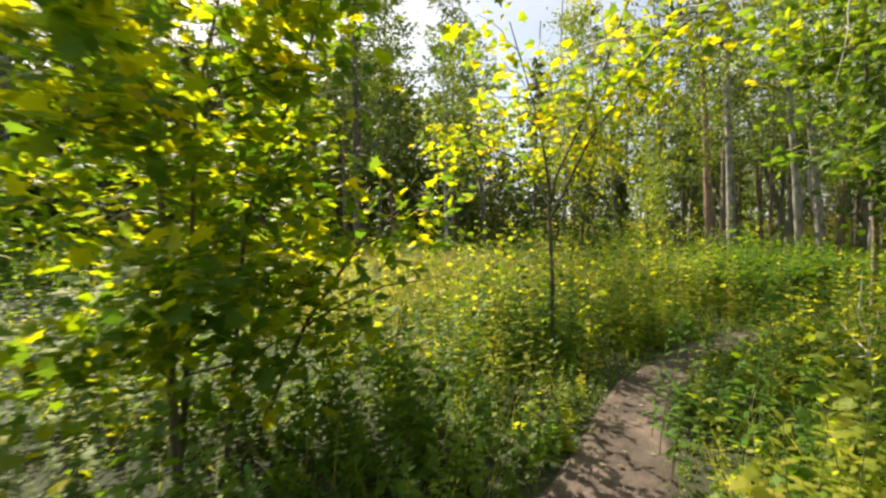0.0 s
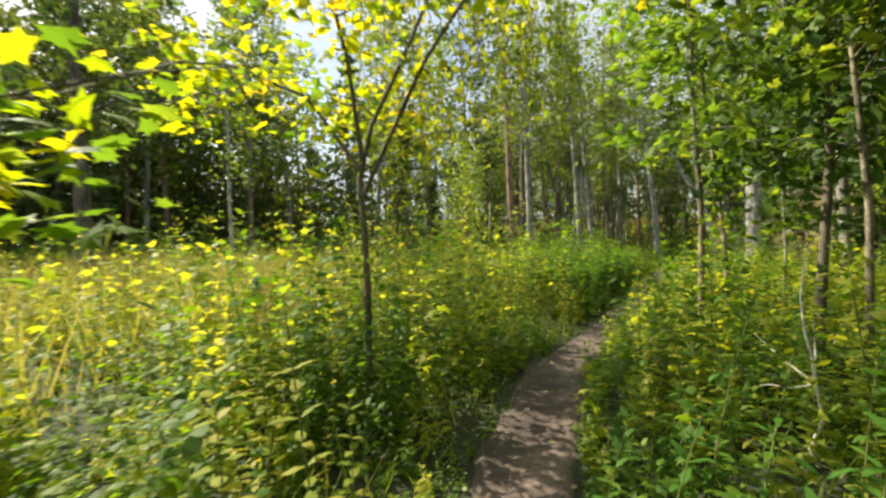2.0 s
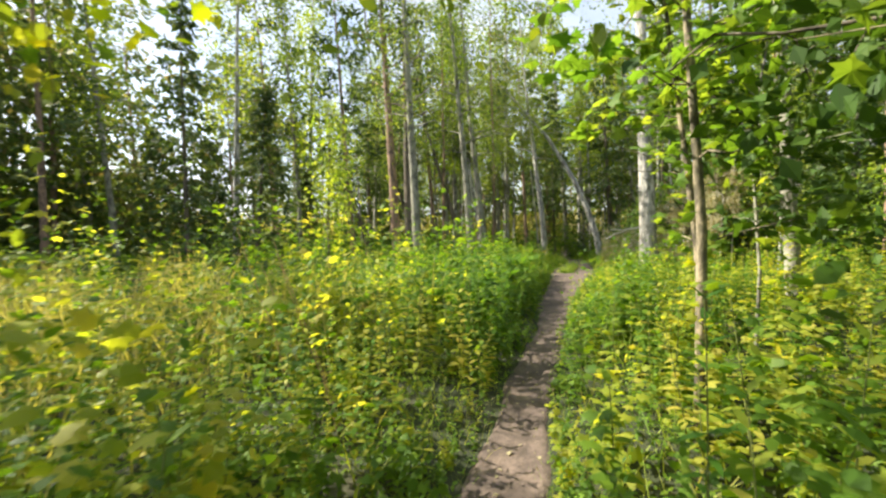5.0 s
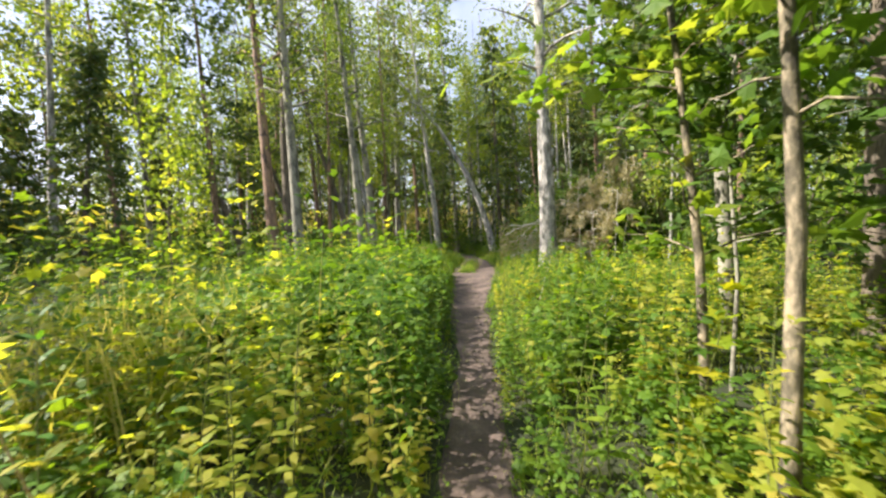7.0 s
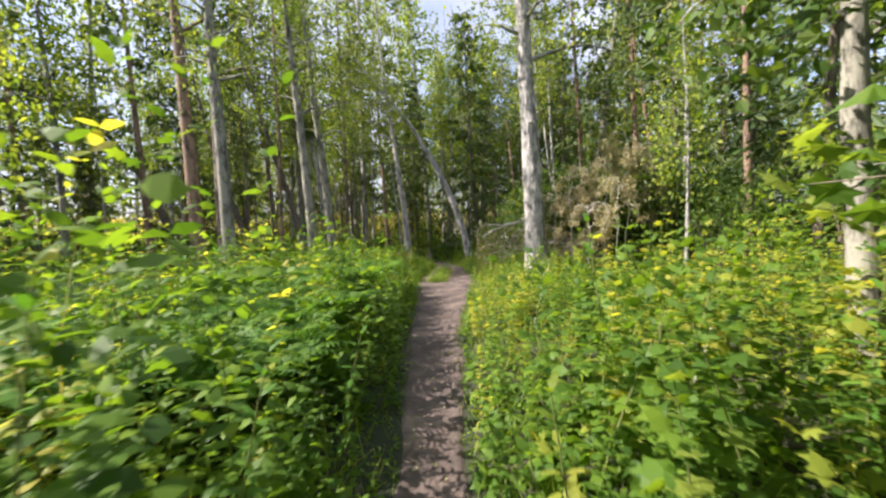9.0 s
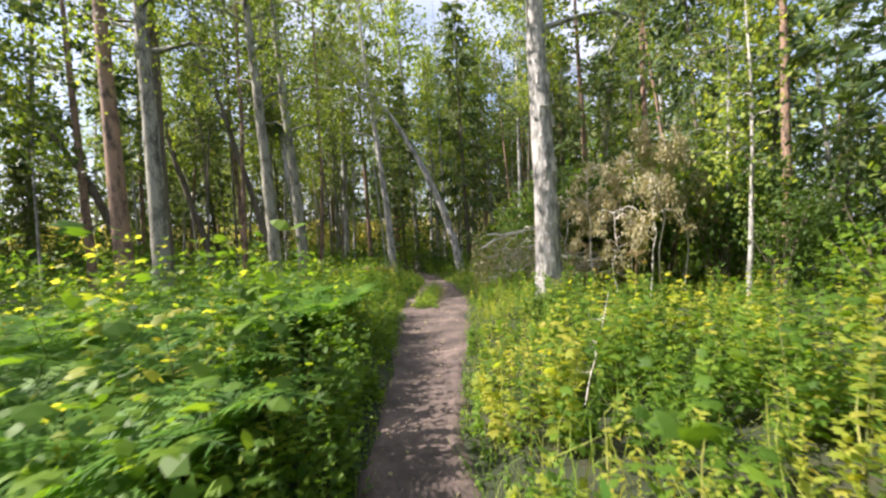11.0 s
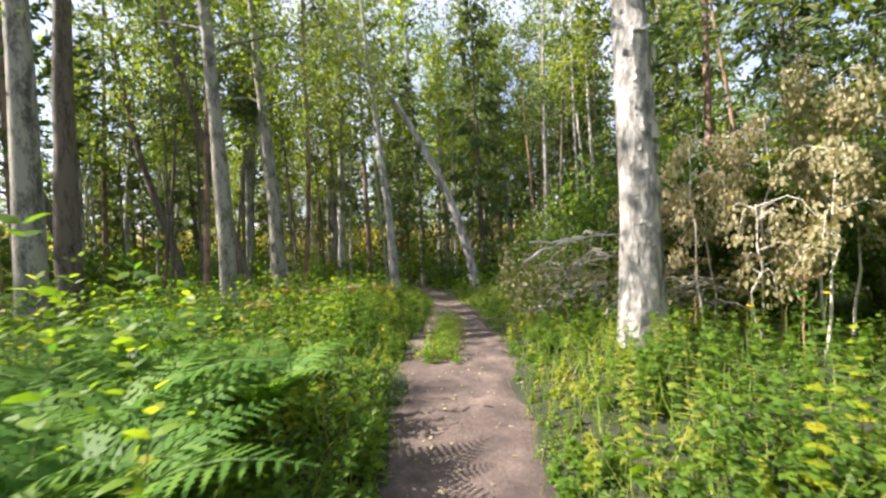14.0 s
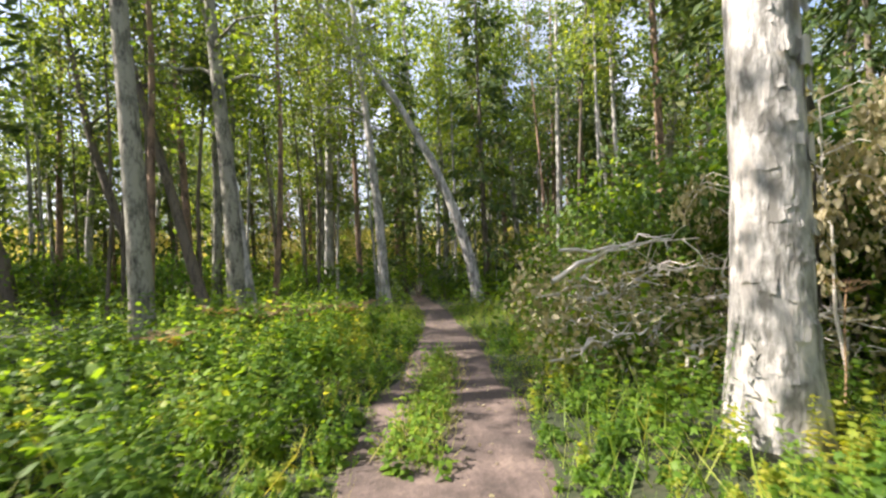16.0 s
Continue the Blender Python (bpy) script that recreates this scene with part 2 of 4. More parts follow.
# ---- lie of the land ----
PY = [-8, 1.0, 2.4, 3.1, 3.8, 4.2, 4.6, 5.0, 5.3, 5.65, 6.1, 6.75, 7.15, 8.0, 9.25, 10.4, 12.4, 13.7, 15.5, 17.6, 20.5, 24.6, 29.7, 33, 40]
PX = [13.5, 4.8, 3.5, 2.8, 2.2, 1.95, 1.76, 1.52, 1.3, 1.07, 0.86, 0.68, 0.55, 0.32, 0.24, 0.08, -0.02, -0.15, -0.33, -0.4, -0.52, -0.7, -1.35, -2.0, -3.4]
HY = [-6, 8, 10, 13, 16, 18, 21, 23, 26, 40]
HX = [0.34, 0.26, 0.2, 0.2, 0.33, 0.42, 0.62, 0.5, 0.36, 0.3]


def off_path(x, y):
    """Metres from the path's edge, negative on the path."""
    slope = (np.interp(y + 0.2, PY, PX) - np.interp(y - 0.2, PY, PX)) / 0.4
    return np.abs(x - np.interp(y, PY, PX)) / np.sqrt(1 + slope ** 2) - np.interp(y, HY, HX)


def land(x, y):
    x, y = np.asarray(x, float), np.asarray(y, float)
    away = np.clip(off_path(x, y), 0, 3)
    z = -0.06 * np.clip(y - 24, 0, 20) + 0.05 * np.tanh(away * 2)
    z = z + 0.06 * np.sin(x * 0.9 + 1.3) * np.sin(y * 0.7) * np.clip(away, 0, 1)
    return z


def grid(name, xs, ys, lift, material, fine=0.0):
    X, Y = np.meshgrid(xs, ys)
    Z = land(X, Y) + lift
    if fine:
        Z = Z + R.normal(size=Z.shape) * fine
    v = np.stack([X, Y, Z], -1).reshape(-1, 3)
    n = len(xs)
    i, j = np.meshgrid(np.arange(len(ys) - 1), np.arange(n - 1), indexing="ij")
    a = i * n + j
    f = np.stack([a, a + 1, a + n + 1, a + n], -1).reshape(-1, 4)
    return mesh_from(name, v, f, material, True)


xs = np.concatenate([[-900, -300, -100, -50], np.arange(-30, -6, 2.0), np.arange(-6, 6, 0.3), np.arange(6, 31, 2.0), [50, 100, 300, 900]])
ys = np.concatenate([[-900, -300, -100, -40, -20], np.arange(-10, 44, 0.5), [48, 60, 90, 200, 900]])
tagged(new("ground", grid("ground", xs, ys, 0.0, M_FLOOR)), "dark mossy forest floor with leaf litter", "ground", "", "structure")

u = np.linspace(-1, 1, 15)
yy = np.arange(-4, 38, 0.12)
C, H = np.interp(yy, PY, PX)[:, None], np.interp(yy, HY, HX)[:, None] * (1 + 0.16 * np.sin(yy * 3.1)[:, None] * np.sin(yy * 1.3 + 1)[:, None])
S = np.sqrt(1 + ((np.interp(yy + 0.2, PY, PX) - np.interp(yy - 0.2, PY, PX)) / 0.4) ** 2)[:, None]
X = C + u[None] * H * S * 1.08
Y = yy[:, None] + 0 * X
Z = land(X, Y) + 0.012 - 0.02 * (1 - u[None] ** 2) + 0.02 + R.normal(size=X.shape) * 0.004
Z[:, 0] -= 0.03
Z[:, -1] -= 0.03
i, j = np.meshgrid(np.arange(len(yy) - 1), np.arange(14), indexing="ij")
a = i * 15 + j
tagged(new("dirt_path", mesh_from("dirt_path", np.stack([X, Y, Z], -1).reshape(-1, 3), np.stack([a, a + 1, a + 16, a + 15], -1).reshape(-1, 4), M_PATH, True)),
       "narrow trodden path of dry brown earth", "path", "", "structure")


# ---- trees ----
def trunk_line(x, y, top, n=14, wob=0.03):
    """top: list of (dx, dy, z) the trunk passes through above its foot."""
    pts = np.array([(0, 0, -0.3)] + list(top), float)
    z = np.linspace(-0.3, pts[-1, 2], n)
    p = np.stack([np.interp(z, pts[:, 2], pts[:, 0]), np.interp(z, pts[:, 2], pts[:, 1]), z], -1)
    p[2:, :2] += np.cumsum(R.normal(size=(n - 2, 2)) * wob, 0) * 0.4
    return p


def leafy_tree(name, bark, leafmat, height, r, crown_from, spread, leaves, top=None, droop=0.5, branches=16, leafsize=0.09, label="", category="tree", shape=CHIP, sides=10, singly=True):
    p = trunk_line(0, 0, top or [(R.normal() * 0.2, R.normal() * 0.2, height)], 16)
    z = p[:, 2]
    rad = r * np.clip(1 - 0.85 * np.clip(z, 0, None) / z[-1], 0.1, 1) + r * 0.35 * np.exp(-np.clip(z + 0.1, 0, None) * 4)
    tree = new(name, tubes(name, [tube(p, rad, sides, 0.03)], bark))
    tagged(tree, label, category)
    limbs, tips = [], []
    for b in range(branches):
        zz = crown_from + (z[-1] * 0.97 - crown_from) * ((b + R.random()) / branches)
        at = np.array([np.interp(zz, z, p[:, 0]), np.interp(zz, z, p[:, 1]), zz])
        ang = b * 2.4 + R.random()
        ln = spread * (0.55 + 0.6 * R.random()) * (1 - 0.55 * (zz - crown_from) / max(z[-1] - crown_from, 0.1))
        end = at + np.array([math.cos(ang) * ln, math.sin(ang) * ln, ln * (0.55 - 0.6 * droop)])
        q = bend(at, end, 6, -0.12 * ln, ln * 0.03)
        br = np.interp(zz, z, rad) * 0.4
        limbs.append(tube(q, np.linspace(br, 0.006, 6), 4))
        tips.append(q)
        for _ in range(2):
            s = q[R.integers(2, 5)]
            e = s + np.array([R.normal() * 0.4, R.normal() * 0.4, -0.5 * droop + R.normal() * 0.15]) * ln * 0.5
            q2 = bend(s, e, 4, -0.05, 0.02)
            limbs.append(tube(q2, np.linspace(br * 0.4, 0.004, 4), 3))
            tips.append(q2)
    if singly:
        for k, q in enumerate(limbs):
            if k % 3 == 0:
                part("limb", tubes("limb", [q], bark), tree)
        limbs = [q for k, q in enumerate(limbs) if k % 3]
    tagged(part("twigwork", tubes("twigwork", limbs, bark), tree), kind="stuff")
    T = np.array([q[R.integers(1, len(q))] if R.random() < 0.8 else q[-1] for q in (tips[i] for i in R.integers(0, len(tips), leaves // 14))])
    c = np.repeat(T, 14, 0) + R.normal(size=(len(T) * 14, 3)) * np.array([0.22, 0.22, 0.26]) * (0.5 + spread * 0.35)
    c[:, 2] -= np.abs(R.normal(size=len(c))) * droop * 0.5
    d = R.normal(size=c.shape)
    d[:, 2] -= 0.9 * droop + 0.3
    part("crown", stamp("crown", shape, c, d, R.normal(size=c.shape) + (0, 0, 0.6), leafsize * (0.6 + 0.8 * R.random(len(c))), leafmat), tree)["kind"] = "stuff"
    return tree


def conifer(name, bark, height, r, crown_from, spread, tufts, label, spruce=False):
    p = trunk_line(0, 0, [(R.normal() * 0.15, R.normal() * 0.15, height)], 12)
    z = p[:, 2]
    rad = r * np.clip(1 - 0.9 * np.clip(z, 0, None) / z[-1], 0.06, 1) + r * 0.25 * np.exp(-np.clip(z, 0, None) * 4)
    tree = tagged(new(name, tubes(name, [tube(p, rad, 9, 0.03)], bark)), label, "tree")
    limbs, pos, tip = [], [], []
    nb = 60 if spruce else 26
    for b in range(nb):
        f = (b + R.random()) / nb
        zz = crown_from + (z[-1] - crown_from) * f
        at = np.array([np.interp(zz, z, p[:, 0]), np.interp(zz, z, p[:, 1]), zz])
        ang = b * 2.4 + R.random()
        ln = spread * ((1 - f) * 0.95 + 0.08 if spruce else (0.5 + 0.6 * R.random()) * (1.0 - 0.5 * f))
        end = at + np.array([math.cos(ang) * ln, math.sin(ang) * ln, -0.25 * ln if spruce else 0.25 * ln])
        q = bend(at, end, 5, 0.1 * ln if spruce else 0, 0.02)
        limbs.append(tube(q, np.linspace(max(0.012, r * 0.12), 0.004, 5), 3))
        k = tufts // nb
        t = R.random(k) ** 0.7 if spruce else 0.45 + 0.6 * R.random(k)
        c = at + (end - at) * t[:, None] + R.normal(size=(k, 3)) * (np.array([0.12, 0.12, 0.07]) if spruce else np.array([0.26, 0.26, 0.14])) * (1 + ln * 0.25)
        out = unit(end - at)[None] + R.normal(size=(k, 3)) * 0.7
        if spruce:
            out[:, 2] -= 0.5
        pos.append(c)
        tip.append(out)
    tagged(part("branchwork", tubes("branchwork", limbs, bark), tree), kind="stuff")
    pos, tip = np.concatenate(pos), np.concatenate(tip)
    part("crown", stamp("crown", CHIP, pos, tip, R.normal(size=pos.shape), 0.22 + 0.22 * R.random(len(pos)), M_PINE_L, 0.55), tree)["kind"] = "stuff"
    return tree


def put(tree, x, y, turn=0.0, lift=0.0):
    tree.location = (x, y, float(land(x, y)) + lift)
    tree.rotation_euler = (0, 0, radians(turn))
    return tree


# the large trees beside the path
thick_birch = put(leafy_tree("birch_tree", M_BIRCH, M_BIRCH_L, 15, 0.25, 5.0, 2.6, 5200, [(-0.01, 0, 1.5), (-0.06, 0.1, 6), (-0.15, 0.2, 15)], 0.8, 22, 0.085, "thick birch with peeling white bark beside the path", sides=16), 1.7, 21.0)
put(leafy_tree("birch_tree", M_ASPEN, M_BIRCH_L, 14, 0.165, 5.0, 2.0, 3600, [(-0.05, 0, 2), (-0.35, 0, 6.5), (-0.9, 0.1, 14)], 0.8, 20, 0.085, "slender grey-barked birch rising out of ferns"), -4.95, 23.7)
put(leafy_tree("birch_tree", M_ASPEN, M_BIRCH_L, 14, 0.2, 5.0, 2.2, 3600, [(-0.05, 0, 2), (-0.4, 0, 7), (-0.8, 0.1, 14)], 0.8, 20, 0.085, "grey birch with rough bark standing in green undergrowth"), -5.5, 27.1)
put(leafy_tree("pine_tree", M_PINE, M_PINE_L, 15, 0.2, 6.5, 2.4, 3200, [(-0.1, 0, 3), (-0.35, 0, 15)], 0.2, 18, 0.16, "stout brown pine trunk at the edge of the ferns"), -7.3, 21.5)
put(leafy_tree("birch_tree", M_ASPEN, M_BIRCH_L, 15, 0.19, 5.0, 2.4, 3600, [(-0.1, 0, 3), (-0.3, 0, 15)], 0.8, 20, 0.085, "old grey birch standing close beside a pine"), -6.25, 21.2)
put(leafy_tree("dark_tree", M_DARK, M_BIRCH_L, 13, 0.22, 6.0, 2.4, 2600, [(0, 0, 2), (0.1, 0, 13)], 0.5, 16, 0.09, "dark shaded trunk behind the pair of trees"), -7.5, 23.0)
put(leafy_tree("leaning_birch", M_BIRCH, M_BIRCH_L, 12, 0.2, 7.5, 2.4, 4200, [(-0.1, 0, 0.8), (-0.7, 0, 2.9), (-1.5, 0, 4.8), (-2.8, 0, 7.1), (-4.9, 0, 9.8), (-6.6, 0, 12.0)], 1.0, 18, 0.09, "crooked pale birch leaning far over the path"), -0.1, 31.8)
put(leafy_tree("birch_tree", M_BIRCH, M_BIRCH_L, 15, 0.19, 6.0, 2.3, 3600, [(-0.2, 0, 3), (-0.9, 0, 9), (-1.3, 0, 15)], 0.9, 20, 0.085, "straight pale birch standing at the bend of the path"), -3.3, 32.7)
put(leafy_tree("birch_tree", M_BIRCH, M_BIRCH_L, 16, 0.12, 7.0, 1.8, 3200, [(0.05, 0, 5), (0.2, 0, 16)], 0.9, 18, 0.085, "thin white birch behind the heap of dead branches"), 2.9, 33.9)
put(leafy_tree("leaning_tree", M_ASPEN, M_BIRCH_L, 17, 0.27, 9.0, 2.6, 3000, [(0.6, 0, 4.5), (1.9, 0, 13), (2.6, 0, 17)], 0.6, 16, 0.09, "smooth grey trunk leaning above the dead shrubs"), 6.5, 34.9)
put(leafy_tree("dead_leaning_tree", M_DARK, M_PINE_L, 11, 0.24, 8.5, 2.0, 1500, [(-0.3, 0, 1.5), (-1.6, 0, 4.5), (-3.6, 0, 7.2), (-6.4, 0, 8.8), (-8.2, 0, 8.6 + 0.4)], 0.3, 8, 0.14, "dark arching tree bent over the meadow"), -13.6, 29.5)
put(leafy_tree("dark_tree", M_DARK, M_BIRCH_L, 14, 0.17, 6.0, 2.4, 2400, [(0.0, 0, 0.5), (-1.6, 0, 5.5), (-2.8, 0, 11), (-3.2, 0, 14)], 0.5, 14, 0.09, "dark leaning trunk among the pines"), -11.2, 31.5)
for dx, tx in ((0.0, -2.6), (0.7, -1.3)):
    put(leafy_tree("birch_tree", M_BIRCH if dx else M_DARK, M_BIRCH_L, 13, 0.14, 5.5, 1.8, 2200, [(tx * 0.35, 0, 3), (tx, 0, 9), (tx * 1.2, 0, 13)], 0.8, 14, 0.085, "leaning birch of a pair sharing one foot"), -6.6 + dx, 27.9 + dx)

def bark_flap(tree, r, z, turn, w, h, curl):
    """A plate of loose bark on the trunk, its lower edge standing off."""
    u, v = np.meshgrid(np.linspace(-0.5, 0.5, 5), np.linspace(0, 1, 4))
    ragged = R.normal(size=u.shape) * 0.05
    a = turn + (u + ragged) * w / r
    rr = r + 0.006 + curl * (1 - v) ** 2 + 0.35 * curl * np.abs(u) * 2
    p = np.stack([rr * np.cos(a), rr * np.sin(a), z + (v + ragged) * h * (1 - 0.4 * np.abs(u))], -1).reshape(-1, 3)
    f = [(i * 5 + j, i * 5 + j + 1, i * 5 + j + 6, i * 5 + j + 5) for i in range(3) for j in range(4)]
    n = len(p)
    q = p - np.stack([np.cos(a), np.sin(a), 0 * a], -1).reshape(-1, 3) * 0.004
    f += [tuple(n + k for k in reversed(t)) for t in f]
    part("bark_flap", mesh_from("bark_flap", np.concatenate([p, q]), f, M_BIRCH, True), tree)


for k in range(90):
    z = 4.2 * (k + R.random()) / 90
    r = 0.25 * (1 - 0.85 * z / 15) + 0.0875 * math.exp(-(z + 0.1) * 4)
    bark_flap(thick_birch, r - 0.004, z, R.uniform(2.4, 6.2), R.uniform(0.05, 0.12), R.uniform(0.09, 0.24), R.uniform(0.004, 0.018))

# forest farther off: a few sorts, copied
sorts = []
for k in range(3):
    sorts.append(leafy_tree("birch_tree", M_BIRCH if k == 2 else M_ASPEN, M_BIRCH_L, 14 + k, 0.13 + 0.02 * k, 4.5 + k, 2.2, 2500, [(0.1, 0, 3), (R.normal() * 0.6, R.normal() * 0.5, 14 + k)], 0.8, 22, 0.16, "tall slim birch of the distant mixed wood", singly=False))
for k in range(2):
    sorts.append(conifer("pine_tree", M_PINE, 16, 0.15, 3.5 + 2 * k, 2.6, 1900, "tall pine with orange-brown bark and dark crown"))
for k in range(2):
    sorts.append(conifer("spruce_tree", M_DARK, 9 + 4 * k, 0.13, 0.8, 2.3, 2300, "dense dark green spruce of the mixed wood", True))
for s in sorts:
    s["group"] = "trees of the wood"
    put(s, -30 + 9 * sorts.index(s), 70)
spots = []
KEEP = [(1.6, 21), (-5, 23.7), (-5.5, 27), (-7, 21.4), (-0.2, 31.8), (-3.3, 32.7), (2.9, 33.9), (6.7, 35)]


def free(x, y, d):
    return all((x - a) ** 2 + (y - b) ** 2 > d * d for a, b in spots)


tries = 0
spots += [(-1.6, 38.5), (0.6, 40.5), (-3.9, 41), (-2.2, 44), (1.8, 37.2), (-5.2, 36.6), (-0.4, 47)]
TALL = [(-17, 27, 1.2), (-19.5, 31, 1.3), (-21, 16.4, 1.1), (-22.5, 20, 1.15), (-23, 13, 1.1), (-6.8, 37, 1.3), (-8.4, 41, 1.4), (-3.2, 43, 1.45), (-5.2, 47, 1.45), (-2.1, 50, 1.4), (-11.5, 37, 1.3)]
for k in range(26):
    spots.append((R.uniform(-34, -20), R.uniform(-14, 12)))
for k, (x, y) in enumerate(spots):
    copy_thing(sorts[(0, 1, 6, 2, 1, 3, 0)[k] if k < 7 else (3, 4, 5, 6, 3, 1)[k % 6]], pose(x, y, float(land(x, y)), 0, 0, 50 * k))
for k, (x, y, s) in enumerate(TALL):
    spots.append((x, y))
    copy_thing(sorts[(0, 1, 3, 1, 4, 2, 0, 1, 3, 0, 1)[k]], pose(x, y, float(land(x, y)), 0, 0, 77 * k) @ Matrix.Scale(s, 4))
for k, (x, y) in enumerate(((-19.0, 30.5), (-16.2, 33.5), (-22.5, 34.0), (-24.0, 28.5), (-20.5, 37.5))):
    spots.append((x, y))
    copy_thing(sorts[(5, 3, 6, 4, 6)[k]], pose(x, y, float(land(x, y)), 0, 0, 63 * k) @ Matrix.Scale((0.7, 0.95, 0.8, 0.9, 0.9)[k], 4))
while len(spots) < 275 and tries < 9000:
    tries += 1
    x, y = R.uniform(-34, 30), R.uniform(-14, 68)
    if (off_path(x, y) < 2.4 and y < 37) or any((x - a) ** 2 + (y - b) ** 2 < 2.0 for a, b in KEEP):
        continue
    if y < 22 and -13 < x < max(4.6, 8.2 - y):
        continue
    if y < 30 and -8 < x < 6.5:
        continue
    if -26 < x < -9 and 13 < y < 27 and R.random() < 0.8 or (x > -20 and y < 13 and x < 0):
        continue
    if -49 < math.degrees(math.atan2(x - 0.25, y - 10)) < -38 and R.random() < 0.35:
        continue
    if not free(x, y, 1.9):
        continue
    spots.append((x, y))
    k = R.choice(7, p=[0.08, 0.08, 0.09, 0.2, 0.17, 0.19, 0.19])
    if y < 24 and x > 4:
        k = R.choice([0, 1, 5, 6, 5])
    s = 0.85 + 0.35 * R.random()
    copy_thing(sorts[k], pose(x, y, float(land(x, y)), R.normal() * 2, R.normal() * 2, R.uniform(0, 360)) @ Matrix.Scale(s, 4))

slim = [leafy_tree("slender_tree", b, M_BIRCH_L if k == 1 else M_PINE_L, 12 + k, 0.06 + 0.012 * k, 6.5 + k * 0.5, 1.4, 900, [(0.1, 0, 3), (R.normal() * 0.8, R.normal() * 0.5, 12 + k)], 0.8, 12, 0.13, n, sides=7, singly=False)
        for k, (b, n) in enumerate(((M_DARK, "slender dark pole of a tree in the shaded wood"), (M_BIRCH, "slender white birch pole among darker trunks"), (M_PINE, "slender bare pine pole with a small crown")))]
for k, s in enumerate(slim):
    s["group"] = "slender trees of the wood"
    put(s, (-6.0, -9.5, 5.2)[k], (33.5, 35.0, 39.0)[k])
n = 0
while n < 85:
    x, y = R.uniform(-22, 10), R.uniform(27, 52)
    if off_path(x, y) < 1.3 or x > -8 and y < 33 and off_path(x, y) < 4 or any((x - a) ** 2 + (y - b) ** 2 < 0.6 for a, b in spots):
        continue
    if -49 < math.degrees(math.atan2(x - 0.25, y - 10)) < -38 and n % 2:
        continue
    spots.append((x, y))
    n += 1
    copy_thing(slim[R.choice(3, p=[0.45, 0.35, 0.2])], pose(x, y, float(land(x, y)), R.normal() * 1.8, R.normal() * 1.8, R.uniform(0, 360)) @ Matrix.Scale(R.uniform(0.8, 1.2), 4))

# ---- foliage masses of the far wood ----
def patchy(x, y, z=0.0, scale=0.2):
    return np.array([noise.noise(Vector((a * scale, b * scale, c * scale))) for a, b, c in np.broadcast(x, y, z)])


def far_wood(n, r0, r1, size, label, leaf):
    th, r = R.uniform(0, 2 * np.pi, n), R.uniform(r0, r1, n)
    x, y = r * np.sin(th), 15 + r * np.cos(th)
    z = R.random(n) ** 1.7 * 14
    k = patchy(x, y, z, 0.22) + 0.42 - 0.035 * z > 0
    west = (x < -18) & (y > 15)
    k &= ~west | (patchy(x, y, z, 0.35) > 0.15) | (z < 2.2)
    bearing = np.degrees(np.arctan2(x - 0.25, y - 10))
    k &= ~((bearing > -49) & (bearing < -39) & (z > 2.0))
    k &= ~((bearing > -60) & (bearing < 12) & (z > 5.5) & (patchy(x, y, z, 0.4) < 0.12))
    x, y, z = x[k], y[k], z[k]
    p = np.stack([x, y, z - 0.7], -1)
    return tagged(new("far_wood", stamp("far_wood", CHIP, p, R.normal(size=p.shape) - (0, 0, 0.8), R.normal(size=p.shape), size * (0.6 + 0.8 * R.random(len(p))), leaf)), label, "foliage", "", "stuff")


far_wood(60000, 46, 60, 0.5, "distant dark foliage of the surrounding mixed wood", M_PINE_L)
far_wood(30000, 42, 50, 0.45, "distant light-green foliage of birches in the sun", M_BIRCH_L)
th, r = R.uniform(-1.5, 0.25, 26000), R.uniform(31, 44, 26000)
p = np.stack([r * np.sin(th), 15 + r * np.cos(th), R.random(26000) ** 1.3 * np.clip(3.4 + patchy(r * np.sin(th), r * np.cos(th), 0.0, 0.2) * 8, 2.2, 7)], -1)
p[:, 2] += land(p[:, 0], p[:, 1])
tagged(new("sunlit_thicket", stamp("sunlit_thicket", LEAF, p, R.normal(size=p.shape) - (0, 0, 0.2), R.normal(size=p.shape) + (0, 0, 0.8), R.uniform(0.2, 0.4, len(p)), M_BIRCH_L)), "bright yellow-green thicket of a clearing behind the wood", "foliage", "", "stuff")
th, r = R.uniform(-1.6, 0.3, 15000), R.uniform(34, 48, 15000)
p = np.stack([r * np.sin(th), 15 + r * np.cos(th), R.random(15000) * 3.8], -1)
p[:, 2] += land(p[:, 0], p[:, 1])
tagged(new("clearing_grass", stamp("clearing_grass", CHIP, p, R.normal(size=p.shape) * 0.4 + (0, 0, 1.0), R.normal(size=p.shape), R.uniform(0.4, 0.8, len(p)), M_STRAW, 0.6)), "tall tan grass of a sunlit clearing behind the wood", "grass", "", "stuff")
x, y = R.uniform(-42, -25, 105000), R.uniform(-24, 30, 105000)
z = R.random(105000) ** 1.3 * 14
k = patchy(x, y, z, 0.28) + np.where(y < 21, 0.6, 0.42) - np.where(y < 21, 0.02, 0.055) * z > 0
p = np.stack([x[k], y[k], z[k]], -1)
tagged(new("west_wood", stamp("west_wood", CHIP, p, R.normal(size=p.shape) - (0, 0, 0.8), R.normal(size=p.shape), R.uniform(0.3, 0.6, len(p)), M_PINE_L)), "dark shaded foliage of the wood beyond the meadow", "foliage", "", "stuff")

